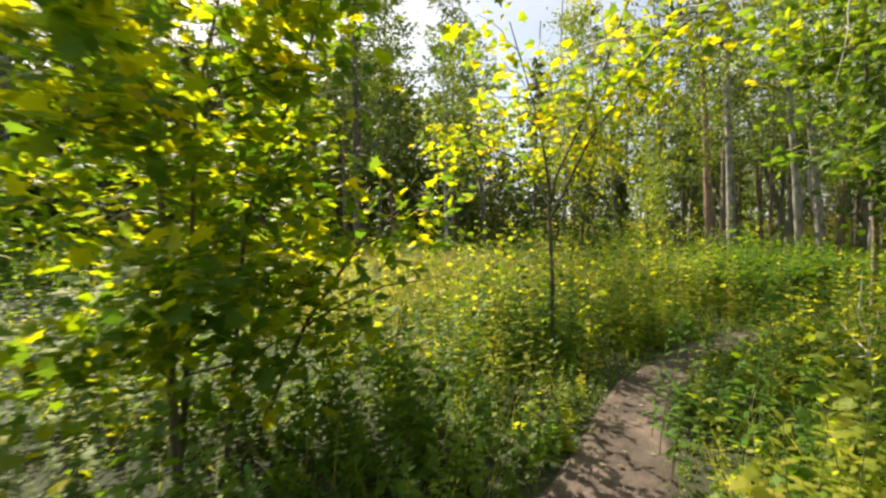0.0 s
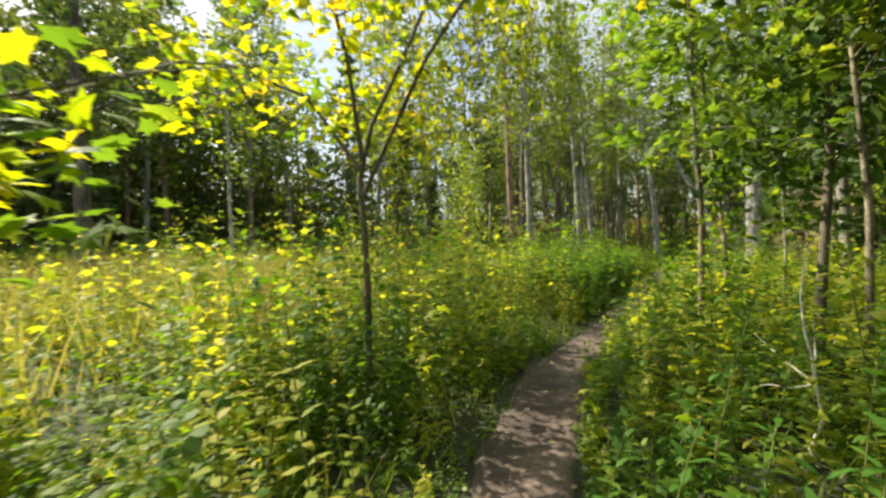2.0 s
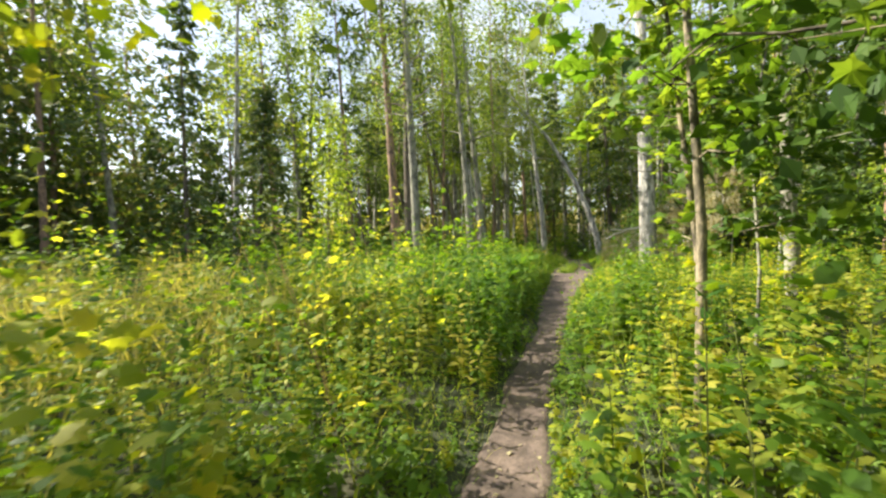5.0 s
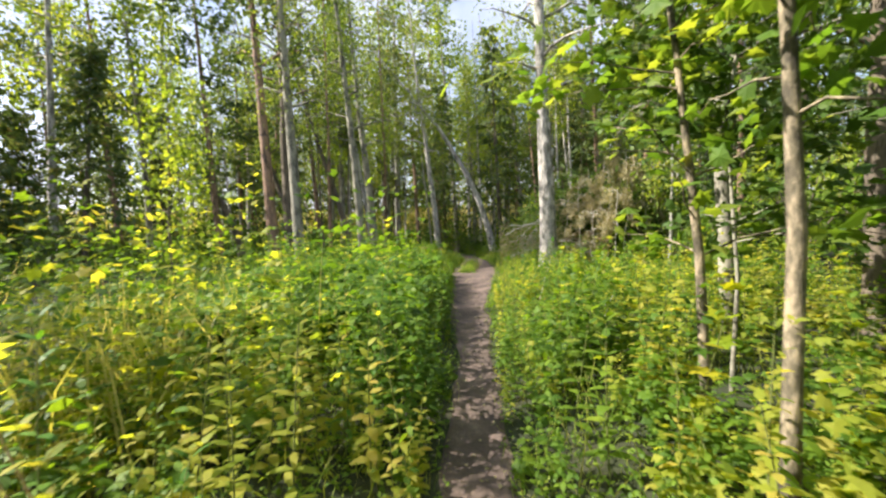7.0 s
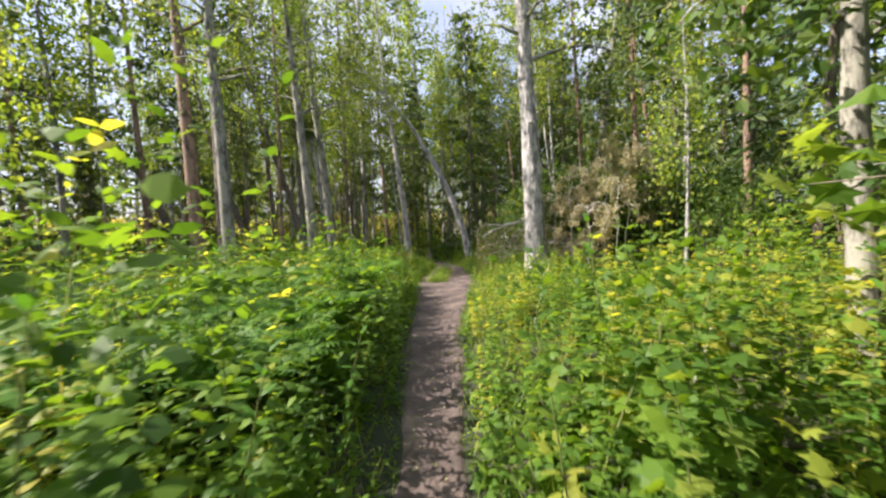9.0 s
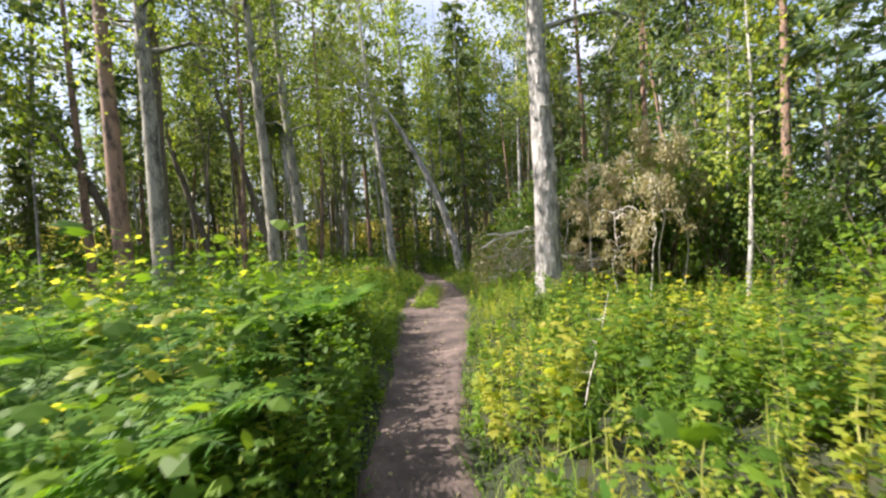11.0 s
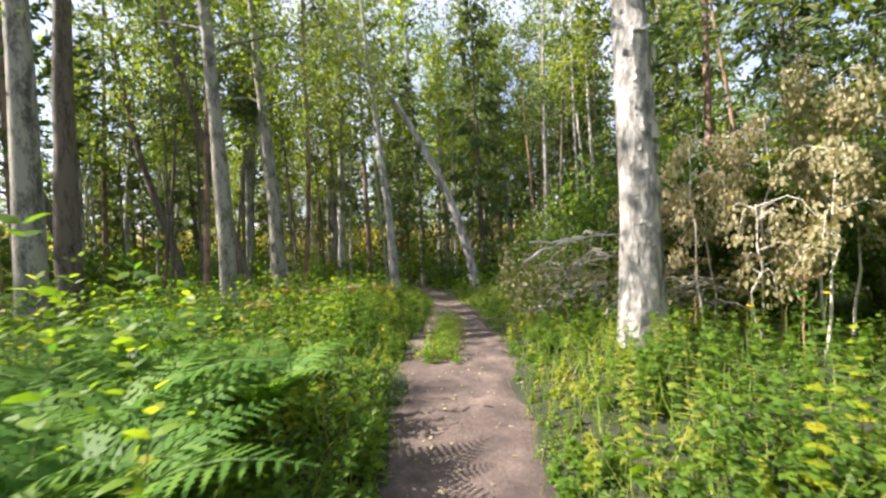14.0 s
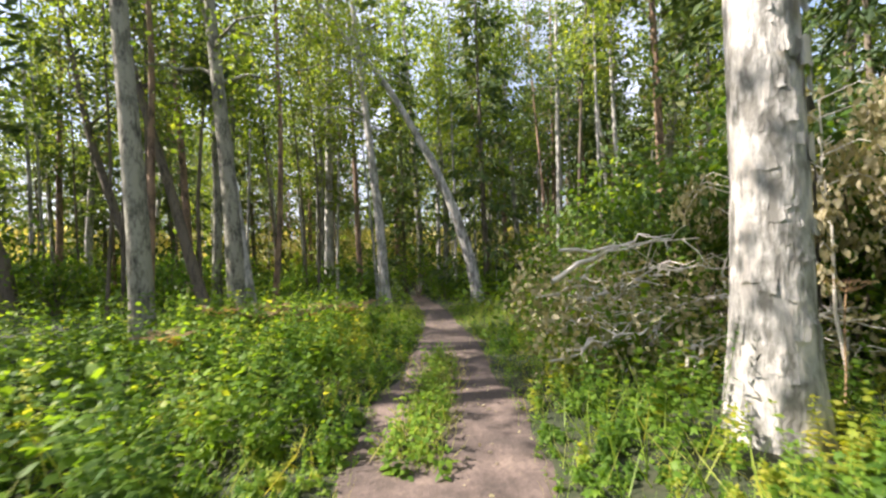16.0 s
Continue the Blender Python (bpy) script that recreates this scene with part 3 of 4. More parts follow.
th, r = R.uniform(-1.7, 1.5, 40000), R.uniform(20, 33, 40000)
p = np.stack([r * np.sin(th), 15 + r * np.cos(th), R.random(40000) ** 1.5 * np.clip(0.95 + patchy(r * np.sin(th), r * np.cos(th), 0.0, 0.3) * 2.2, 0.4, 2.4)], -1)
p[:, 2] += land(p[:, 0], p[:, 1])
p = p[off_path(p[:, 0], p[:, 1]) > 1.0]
# shade between the trunks comes from the darkened leaf colour
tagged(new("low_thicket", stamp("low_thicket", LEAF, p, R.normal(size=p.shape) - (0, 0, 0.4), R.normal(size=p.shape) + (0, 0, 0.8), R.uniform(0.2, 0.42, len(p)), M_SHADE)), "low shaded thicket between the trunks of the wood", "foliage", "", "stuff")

# ---- undergrowth ----
TALL_Y = [-10, 2, 5, 7, 11, 14, 18, 20, 25, 32, 45]
TALL_L = [0.9, 0.8, 0.95, 1.3, 1.3, 0.92, 0.85, 0.6, 0.5, 0.6, 0.7]
TALL_R = [0.6, 0.55, 0.7, 0.9, 0.95, 0.85, 0.5, 0.36, 0.5, 0.8, 0.9]


def tallness(x, y):
    left = x < np.interp(y, PY, PX)
    t = np.where(left, np.interp(y, TALL_Y, TALL_L), np.interp(y, TALL_Y, TALL_R))
    bumps = patchy(x, y, 0.0, 1.6) * 2.0 + patchy(x, y, 3.0, 0.6) * 0.9
    edge = np.interp(y, [0, 5, 7, 12, 14, 16], [0.3, 0.3, 0.42, 0.4, 0.3, 0.24]) + np.where(left & (y > 8.5) & (y < 17.5), 0.2, 0.0)
    t = t * (1 - 0.62 * np.exp(-((x - 0.9) ** 2 + (y - 2.4) ** 2) / 1.6))
    return t * np.clip(edge + 0.9 * off_path(x, y), 0, 1) * np.clip(1.03 + bumps, 0.18, 1.4)


def scatter(n, x0, x1, y0, y1, gap=0.06):
    x, y = R.uniform(x0, x1, n), R.uniform(y0, y1, n)
    keep = (off_path(x, y) > gap) & (np.hypot(x - 1.6, y - 21.05) > 0.36)
    return x[keep], y[keep]


def stalks(x, y, h, nodes, leaf, lean=0.16):
    """Leaf places, tips and sizes of many upright herbs with paired leaves."""
    n = len(x)
    t = np.linspace(0.12, 1.0, nodes)[None] * np.ones((n, 1))
    t = np.clip(t + R.normal(size=t.shape) * 0.03, 0.03, 1)
    away = R.normal(size=(n, 2)) * lean * h[:, None]
    px = x[:, None] + away[:, :1] * t ** 1.5
    py = y[:, None] + away[:, 1:] * t ** 1.5
    pz = land(x, y)[:, None] + h[:, None] * t
    ang = R.uniform(0, 6.28, (n, 1)) + np.arange(nodes)[None] * 1.57
    out = []
    for s in (0, np.pi):
        a = ang + s + R.normal(size=ang.shape) * 0.35
        d = np.stack([np.cos(a), np.sin(a), R.normal(size=a.shape) * 0.3 - 0.15 + 0.75 * t ** 4], -1)
        out.append((np.stack([px, py, pz], -1).reshape(-1, 3), d.reshape(-1, 3), (leaf[:, None] * (1.15 - 0.65 * t) * (0.75 + 0.5 * R.random(t.shape))).ravel()))
    return [np.concatenate(v) for v in zip(*out)]


def herb_mass(name, material, x, y, grow, nodes, leaf, label, wide=1.0, shape=LEAF):
    h = np.maximum(tallness(x, y) * grow * (0.4 + 0.75 * R.random(len(x)) ** 0.7), 0.07)
    p, d, s = stalks(x, y, h, nodes, np.full(len(x), leaf) * np.clip(0.55 + h * 0.5, 0, 1.1))
    k = off_path(p[:, 0] + 0.5 * s * d[:, 0], p[:, 1] + 0.5 * s * d[:, 1]) > np.where(p[:, 2] > 0.4, 0.03, -0.1)
    p, d, s = p[k], d[k], s[k]
    return tagged(new(name, stamp(name, shape, p, d, np.array([0, 0, 1.0]) + R.normal(size=p.shape) * 0.4, s, material, wide)), label, "undergrowth", "", "stuff")


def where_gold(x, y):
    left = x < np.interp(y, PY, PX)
    # yellow patches; share raised right of the path below y 6 as painted sunlight
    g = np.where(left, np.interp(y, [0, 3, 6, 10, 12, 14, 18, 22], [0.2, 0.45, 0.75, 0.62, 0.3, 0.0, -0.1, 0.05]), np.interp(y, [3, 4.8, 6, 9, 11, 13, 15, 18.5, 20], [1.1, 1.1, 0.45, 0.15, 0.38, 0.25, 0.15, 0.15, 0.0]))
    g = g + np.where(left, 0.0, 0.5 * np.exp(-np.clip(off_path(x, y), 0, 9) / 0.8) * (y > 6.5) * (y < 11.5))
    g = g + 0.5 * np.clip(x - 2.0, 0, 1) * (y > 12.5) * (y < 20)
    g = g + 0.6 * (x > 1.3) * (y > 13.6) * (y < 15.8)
    # green only under the maple bush, its shade painted by leaving out yellow
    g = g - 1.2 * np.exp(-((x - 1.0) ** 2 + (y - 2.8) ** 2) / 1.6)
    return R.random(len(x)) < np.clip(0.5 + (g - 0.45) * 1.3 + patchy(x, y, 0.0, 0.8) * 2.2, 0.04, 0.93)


x, y = scatter(10500, -6.5, 8.0, -1.5, 25)
near = off_path(x, y)
k = (R.random(len(x)) < np.clip(1.15 - near * 0.12, 0.35, 1)) & (patchy(x, y, 7.0, 1.1) > -0.27)
x, y = x[k], y[k]
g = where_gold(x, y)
j = ~g & (R.random(len(x)) < np.where(x > np.interp(y, PY, PX), 0.6, 0.3))
herb_mass("raspberry_undergrowth", M_HERB, x[j], y[j], 1.0, 9, 0.125, "broad lobed raspberry leaves along the path", 1.15, LOBED)
g2 = ~g & ~j
herb_mass("green_undergrowth", M_HERB, x[g2], y[g2], 1.0, 13, 0.115, "lush green nettles along the path")
h = R.random(len(x)) < 0.45
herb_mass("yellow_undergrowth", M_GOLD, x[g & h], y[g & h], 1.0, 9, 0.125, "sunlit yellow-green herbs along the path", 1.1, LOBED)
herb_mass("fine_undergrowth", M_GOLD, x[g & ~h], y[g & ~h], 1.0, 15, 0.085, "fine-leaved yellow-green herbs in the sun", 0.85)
x, y = scatter(5200, -5.0, 6.0, 1.0, 24)
k = patchy(x, y, 7.0, 1.1) > -0.27
x, y = x[k], y[k]
herb_mass("small_leaved_undergrowth", M_HERB, x, y, 0.95, 14, 0.075, "small-leaved green herbs filling the thicket", 0.9)
x, y = scatter(6200, -26, 18, -8, 46)
k = (x < -6) | (x > 7.5) | (y > 24)
x, y = x[k], y[k]
herb_mass("wood_undergrowth", M_HERB, x, y, 0.95, 6, 0.24, "low green undergrowth of the wood floor")
x, y = scatter(1700, -7.5, -0.9, 17.5, 28)
herb_mass("low_green_undergrowth", M_HERB, x, y, 1.0, 9, 0.12, "leafy green herbs at the feet of the grey birches")
x, y = scatter(30000, -6, 7, -1, 30, -0.02)
k = (off_path(x, y) < 0.7) | (R.random(len(x)) < np.clip(1.15 - 0.2 * off_path(x, y), 0.25, 0.9))
x, y = x[k], y[k]
herb_mass("ground_leaves", M_HERB, x, y, 0.35, 4, 0.07, "small low leaves at the path's edges")


def grass(name, x, y, h, material, label, lean=0.45, wide=0.5):
    p = np.stack([x, y, land(x, y) - 0.01], -1)
    d = np.concatenate([R.normal(size=(len(x), 2)) * lean, np.ones((len(x), 1))], 1)
    return tagged(new(name, stamp(name, BLADE, p, d, R.normal(size=p.shape) + (0, 0, 0.2), h, material, wide)), label, "grass", "", "stuff")


x, y = scatter(85000, -6, 7.5, -1, 31, -0.05)
k = R.random(len(x)) < np.exp(-np.clip(off_path(x, y), 0, 9) * 1.1)
x, y = x[k], y[k]
grass("path_grass", x, y, R.uniform(0.1, 0.55, len(x)) * np.clip(0.4 + off_path(x, y), 0.25, 1), M_GRASS, "long green grass leaning over the path's edge")
x, y = scatter(26000, -16, -1.6, 2.5, 12.5)
k = (patchy(x, y, 0, 0.5) > 0.0) & (R.random(len(x)) < np.clip((-1.2 - x) * 0.35, 0, 1))
x, y = x[k], y[k]
grass("meadow_grass", x, y, R.uniform(0.7, 1.25, len(x)) * np.clip(tallness(x, y), 0.3, 1.2), M_STRAW, "tall straw-coloured meadow grass in the sun", 0.3, 0.3)
# grass island in the widened path
x, y = R.normal(-0.72, 0.13, 900), R.uniform(20.6, 23.4, 900)
grass("island_grass", x, y, R.uniform(0.08, 0.3, 900), M_GRASS, "tuft of grass left standing in the path")
x, y = R.normal(-0.74, 0.12, 130), R.uniform(20.5, 23.4, 130)
p, d, s = stalks(x, y, R.uniform(0.08, 0.26, 130), 5, np.full(130, 0.09))
tagged(new("island_herbs", stamp("island_herbs", LEAF, p, d, (0, 0, 1.0) + R.normal(size=p.shape) * 0.2, s, M_HERB)), "low herbs left standing in the path", "undergrowth", "", "stuff")
# litter on the path
x = R.uniform(-1.8, 5.5, 6000)
y = R.uniform(0.5, 31, 6000)
k = off_path(x, y) < 0.1
p = np.stack([x[k], y[k], land(x[k], y[k]) + 0.022], -1)
tagged(new("leaf_litter", stamp("leaf_litter", CHIP, p, R.normal(size=p.shape) * (1, 1, 0.15), (0, 0, 1.0) + R.normal(size=p.shape) * 0.3, R.uniform(0.015, 0.05, len(p)), M_DRY)), "dry leaf litter and chips on the trodden earth", "litter", "", "stuff")


# ---- single plants ----
def herb(name, material, h, nodes, leaf, label, lean=0.12, wide=1.0, shape=LEAF):
    x = np.zeros(1)
    away = R.normal(size=2) * lean * h
    t = np.linspace(0, 1, 7)
    line = np.stack([away[0] * t ** 1.5, away[1] * t ** 1.5, h * t - 0.02], -1)
    ob = tagged(new(name, tubes(name, [tube(line, np.linspace(0.006, 0.002, 7), 4)], M_STEM)), label, "plant", "herbs beside the path")
    pos, tip, size = [], [], []
    for k in range(nodes):
        f = 0.2 + 0.8 * k / (nodes - 1)
        for s in (0, math.pi):
            a = k * 1.57 + s + R.normal() * 0.2
            pos.append((away[0] * f ** 1.5, away[1] * f ** 1.5, h * f - 0.02))
            tip.append((math.cos(a), math.sin(a), -0.1 + 0.9 * f ** 4 + R.normal() * 0.15))
            size.append(leaf * (1.15 - 0.6 * f) * R.uniform(0.85, 1.15))
    tagged(part("foliage", stamp("foliage", shape, pos, tip, np.array([[0, 0, 1.0]]), size, material, wide), ob), kind="stuff")
    return ob


protos = [herb("nettle", M_HERB, 1.0, 14, 0.115, "upright nettle with paired dark green leaves"),
          herb("broadleaf_herb", M_HERB, 0.85, 9, 0.15, "broad-leaved green herb among tall grass"),
          herb("willowherb", M_FERN, 1.15, 13, 0.13, "tall leafy willowherb with narrow pale leaves", 0.12, 0.6),
          herb("yellowing_herb", M_GOLD, 0.9, 12, 0.115, "sunlit herb with yellowing leaves"),
          herb("goldenrod", M_GOLD, 1.1, 12, 0.12, "yellow-green goldenrod leaning in the sun", 0.2, 0.7)]
x, y = scatter(3600, -4.2, 6.0, 0.5, 23.5, 0.14)
k = (R.random(len(x)) < np.clip(1.2 - 0.35 * off_path(x, y), 0.1, 1))
x, y = x[k][:720], y[k][:720]
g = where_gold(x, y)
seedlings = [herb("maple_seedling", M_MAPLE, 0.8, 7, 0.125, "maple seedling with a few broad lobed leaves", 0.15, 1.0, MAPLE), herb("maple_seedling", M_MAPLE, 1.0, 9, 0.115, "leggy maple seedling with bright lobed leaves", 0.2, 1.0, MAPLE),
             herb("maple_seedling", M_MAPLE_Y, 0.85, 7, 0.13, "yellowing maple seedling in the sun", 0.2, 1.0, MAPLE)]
for a, b in zip(*scatter(420, -3.5, 4.5, 1.5, 23.5, 0.15)):
    if off_path(a, b) < 0.6 or b > 12 and a < np.interp(b, PY, PX) and b < 18.5 or off_path(a, b) > 2.6:
        continue
    copy_thing(seedlings[R.choice(3, p=[0.45, 0.35, 0.2])], pose(a, b, float(land(a, b)), R.normal() * 5, R.normal() * 5, R.uniform(0, 360)) @ Matrix.Scale(float(tallness(a, b)) * R.uniform(0.4, 0.62) + 0.15, 4))
for k, (a, b, h, j) in enumerate(((-1.5, 12.04, 0.68, 2), (0.9, 11.6, 0.75, 0), (1.2, 11.8, 0.8, 1), (1.0, 12.15, 0.75, 0), (1.3, 10.35, 1.0, 2), (1.0, 18.6, 0.5, 1), (1.25, 18.9, 0.55, 0), (1.5, 18.5, 0.55, 1), (1.8, 18.9, 0.6, 0), (2.1, 18.6, 0.6, 2), (1.35, 19.4, 0.5, 1), (1.7, 19.6, 0.45, 0), (2.1, 19.5, 0.5, 0), (2.5, 19.2, 0.6, 1), (2.45, 18.4, 0.65, 0), (0.85, 19.3, 0.4, 0), (1.1, 19.9, 0.42, 1), (2.0, 20.2, 0.5, 0), (1.3, 17.9, 0.6, 2), (1.7, 18.0, 0.65, 2))):
    copy_thing(seedlings[j], pose(a, b, float(land(a, b)), 0, 0, 97 * k) @ Matrix.Scale(h * 1.35, 4))
for k, o in enumerate(seedlings):
    o.location = (1.6 + 0.4 * k, 13 + k, 0)
for a, b, gold in zip(x, y, g):
    s = min(float(tallness(a, b)) * R.uniform(0.7, 1.1) + 0.1, 1.1)
    o = copy_thing(protos[R.integers(3, 5) if gold else R.integers(0, 3)], pose(a, b, float(land(a, b)), R.normal() * 5, R.normal() * 5, R.uniform(0, 360)) @ Matrix.Scale(s, 4))
for k, (a, b, h, j) in enumerate(((-1.6, 15.55, 1.02, 2), (-0.6, 10.75, 0.85, 2), (-0.4, 10.55, 0.6, 2), (-0.75, 10.4, 0.8, 2), (-0.45, 11.0, 0.7, 4), (-1.15, 14.35, 0.9, 4), (-1.0, 14.7, 0.8, 3), (-1.4, 14.6, 0.95, 4), (0.45, 18.1, 0.7, 4), (0.6, 18.35, 0.65, 3), (0.75, 18.0, 0.75, 4), (0.5, 17.8, 0.65, 4), (0.9, 18.3, 0.7, 3), (1.9, 14.6, 1.0, 3), (2.2, 14.9, 1.0, 4), (2.4, 14.4, 1.05, 3), (2.0, 15.2, 0.95, 4), (2.6, 15.1, 1.0, 3))):
    copy_thing(protos[j], pose(a, b, float(land(a, b)), 0, 0, 71 * k) @ Matrix.Scale(h, 4))
for k, o in enumerate(protos):
    o.location = (-3.2 - 0.3 * k, 9 + k, 0)


def fern(fronds, length, label, material=M_FERN, name="fern"):
    ob = tagged(new(name, tubes(name, [tube([(0, 0, -0.03), (0, 0, 0.05), (0, 0, 0.1)], [0.03, 0.035, 0.012], 6)], M_STEM)), label, "fern", "ferns of the left bank")
    for k in range(fronds):
        a = k * 6.283 / fronds + R.normal() * 0.15
        t = np.linspace(0, 1, 9)
        L = length * R.uniform(0.85, 1.1)
        out, up = L * (0.12 * t + 0.72 * t ** 1.6), L * (0.95 * t - 0.52 * t ** 2.3)
        line = np.stack([out, 0 * t, up + 0.08], -1)
        f = np.linspace(0.16, 0.985, 19)
        c = np.stack([np.interp(f, t, line[:, 0]), 0 * f, np.interp(f, t, line[:, 2])], -1)
        dl = unit(np.stack([np.gradient(c[:, 0]), 0 * f, np.gradient(c[:, 2])], -1))
        pl = L * 0.3 * np.sin(np.pi * np.clip(f, 0, 1) ** 0.75) ** 0.8 * (1.05 - 0.5 * f) + 0.012
        n = np.stack([-dl[:, 2], 0 * f, dl[:, 0]], -1)
        P, D, S = np.concatenate([c, c]), np.concatenate([dl * 0.45 + (0, 1, 0), dl * 0.45 - (0, 1, 0)]), np.concatenate([pl, pl])
        D[:, 2] -= 0.12
        me = stamp("frond", PINNA, P, D, np.concatenate([n, n]), S, material, 1.25)
        v, q = tube(line, np.linspace(0.006, 0.0015, 9), 4)
        k0 = len(me.vertices)
        co = np.empty(k0 * 3)
        me.vertices.foreach_get("co", co)
        old = np.empty(len(me.loops), int)
        me.loops.foreach_get("vertex_index", old)
        tri = np.concatenate([old.reshape(-1, 3), q[:, [0, 1, 2]] + k0, q[:, [0, 2, 3]] + k0])
        fr = part("frond", mesh_from("frond", np.concatenate([co.reshape(-1, 3), v]), tri, material), ob)
        fr.rotation_euler = (0, 0, a)
    return ob


ferns = [fern(8, 1.0, "large green fern with arching feathery fronds"), fern(8, 0.95, "bright green fern spreading low beside the path"), fern(7, 1.1, "tall pale green fern above the nettles")]
rusty = [fern(6, 0.7, "withered rust-brown fern below the grey birches", M_RUST, "withered_fern"), fern(5, 0.6, "small rust-coloured fern dying back", M_RUST, "withered_fern")]
for k, (a, b) in enumerate(((-3.9, 22.8), (-3.4, 24.0), (-4.5, 24.9), (-2.7, 23.9), (-5.0, 25.6), (-3.6, 25.2), (-2.3, 24.9))):
    copy_thing(rusty[k % 2], pose(a, b, float(land(a, b)) + 0.12, 0, 0, 77 * k) @ Matrix.Scale(0.8 + 0.1 * (k % 4), 4))
rusty[0].location, rusty[1].location = (-4.3, 26.2, 0.0), (-3.4, 26.2, -0.05)
fx = [(-1.55, 16.9), (-2.0, 17.6), (-1.6, 18.1), (-2.3, 16.4), (-1.8, 15.9), (-2.7, 17.5), (-1.6, 14.9), (-2.2, 14.4), (-1.4, 13.9), (-2.9, 15.4), (-3.4, 16.5), (-2.9, 18.9)]
for a, b in fx:
    o = copy_thing(ferns[R.integers(0, 3)], pose(a, b, float(land(a, b)) + 0.25, 0, 0, R.uniform(0, 360)) @ Matrix.Scale(R.uniform(0.85, 1.1), 4))
for k, o in enumerate(ferns):
    o.location = (-3.6 - 0.5 * k, 16.6 + 0.9 * k, 0.15)
n = 0
while n < 80:
    a, b = R.uniform(-5.0, -0.9), R.uniform(12.2, 18.6)
    if off_path(a, b) < 0.8 or any((a - p) ** 2 + (b - q) ** 2 < 0.14 for p, q in fx):
        continue
    fx.append((a, b))
    n += 1
    copy_thing(ferns[R.integers(0, 3)], pose(a, b, float(land(a, b)) + 0.2, R.normal() * 4, R.normal() * 4, R.uniform(0, 360)) @ Matrix.Scale(R.uniform(0.7, 1.0), 4))


# ---- maple saplings, each leaf its own ----
LEAF_MESH = {}


def leaf_mesh(material, k):
    if (material.name, k) not in LEAF_MESH:
        sv = np.array(MAPLE[0]) * (1, 1, 1 + 1.2 * k)
        LEAF_MESH[material.name, k] = mesh_from("leaf", sv, MAPLE[1], material)
    return LEAF_MESH[material.name, k]


def maple(name, label, bark, stems, materials, leaves, size, loose, spread, radius, low=0.0, top=1.0, hang=0.0, foot=(0, 0)):
    """stems: lists of points; leaves hang in level sprays at the twigs."""
    ob = tagged(new(name, tubes(name, [tube(bend_line(stems[0]), np.linspace(radius, radius * 0.35, 10), 8, 0.03)], bark)), label, "tree")
    spots = []
    for s in stems[1:]:
        part("stem", tubes("stem", [tube(bend_line(s), np.linspace(radius * 0.62, radius * 0.2, 10), 7, 0.03)], bark), ob)
    for s in stems:
        q = bend_line(s)
        for b in range(max(4, int(30 / len(stems)))):
            f = R.uniform(low or 0.3, top)
            at = np.array([np.interp(f, np.linspace(0, 1, 10), q[:, i]) for i in range(3)])
            a, ln = R.uniform(0, 6.28), spread * R.uniform(0.35, 1.0)
            end = at + (math.cos(a) * ln, math.sin(a) * ln, ln * R.uniform(0.0, 0.5))
            w = bend(at, end, 5, -0.05 * ln, 0.02)
            part("twig", tubes("twig", [tube(w, np.linspace(0.008, 0.002, 5), 4)], bark), ob)
            spots += list(w[1:]) + [end, end]
    spots = np.array(spots)
    i = R.integers(0, len(spots), leaves)
    pos = spots[i] + R.normal(size=(leaves, 3)) * (0.15, 0.15, 0.09)
    pos[:, 2] -= np.abs(R.normal(size=leaves)) * hang
    clear = (off_path(pos[:, 0] + foot[0], pos[:, 1] + foot[1]) > 1.05) | (pos[:, 2] > 2.4)
    pos = pos[clear]
    leaves = len(pos)
    a = R.uniform(0, 6.28, leaves)
    tip = np.stack([np.cos(a), np.sin(a), R.uniform(-0.65, 0.1, leaves)], -1)
    up = np.array([0, 0, 1.0]) + R.normal(size=(leaves, 3)) * 0.55
    sz = size * R.uniform(0.55, 1.15, leaves)
    for j in range(min(loose, leaves)):
        t = unit(tip[j])
        sd = unit(np.cross(t, up[j]))
        nn = np.cross(sd, t)
        lf = new("leaf", leaf_mesh(materials[j % len(materials)], j % 3))
        lf.parent = ob
        lf.matrix_basis = Matrix(((sd[0], t[0], nn[0], pos[j][0]), (sd[1], t[1], nn[1], pos[j][1]), (sd[2], t[2], nn[2], pos[j][2]), (0, 0, 0, 1))) @ Matrix.Scale(sz[j], 4)
    if leaves > loose:
        per = (leaves - loose) // len(materials)
        for m, k in zip(materials, range(loose, leaves - per + 1, per)):
            tagged(part("foliage", stamp("foliage", MAPLE, pos[k:k + per], tip[k:k + per], up[k:k + per], sz[k:k + per], m), ob), kind="stuff")
    return ob


def bend_line(points, n=10):
    p = np.array(points, float)
    t = np.linspace(0, 1, len(p))
    u = np.linspace(0, 1, n)
    return np.stack([np.interp(u, t, p[:, i]) for i in range(3)], -1)


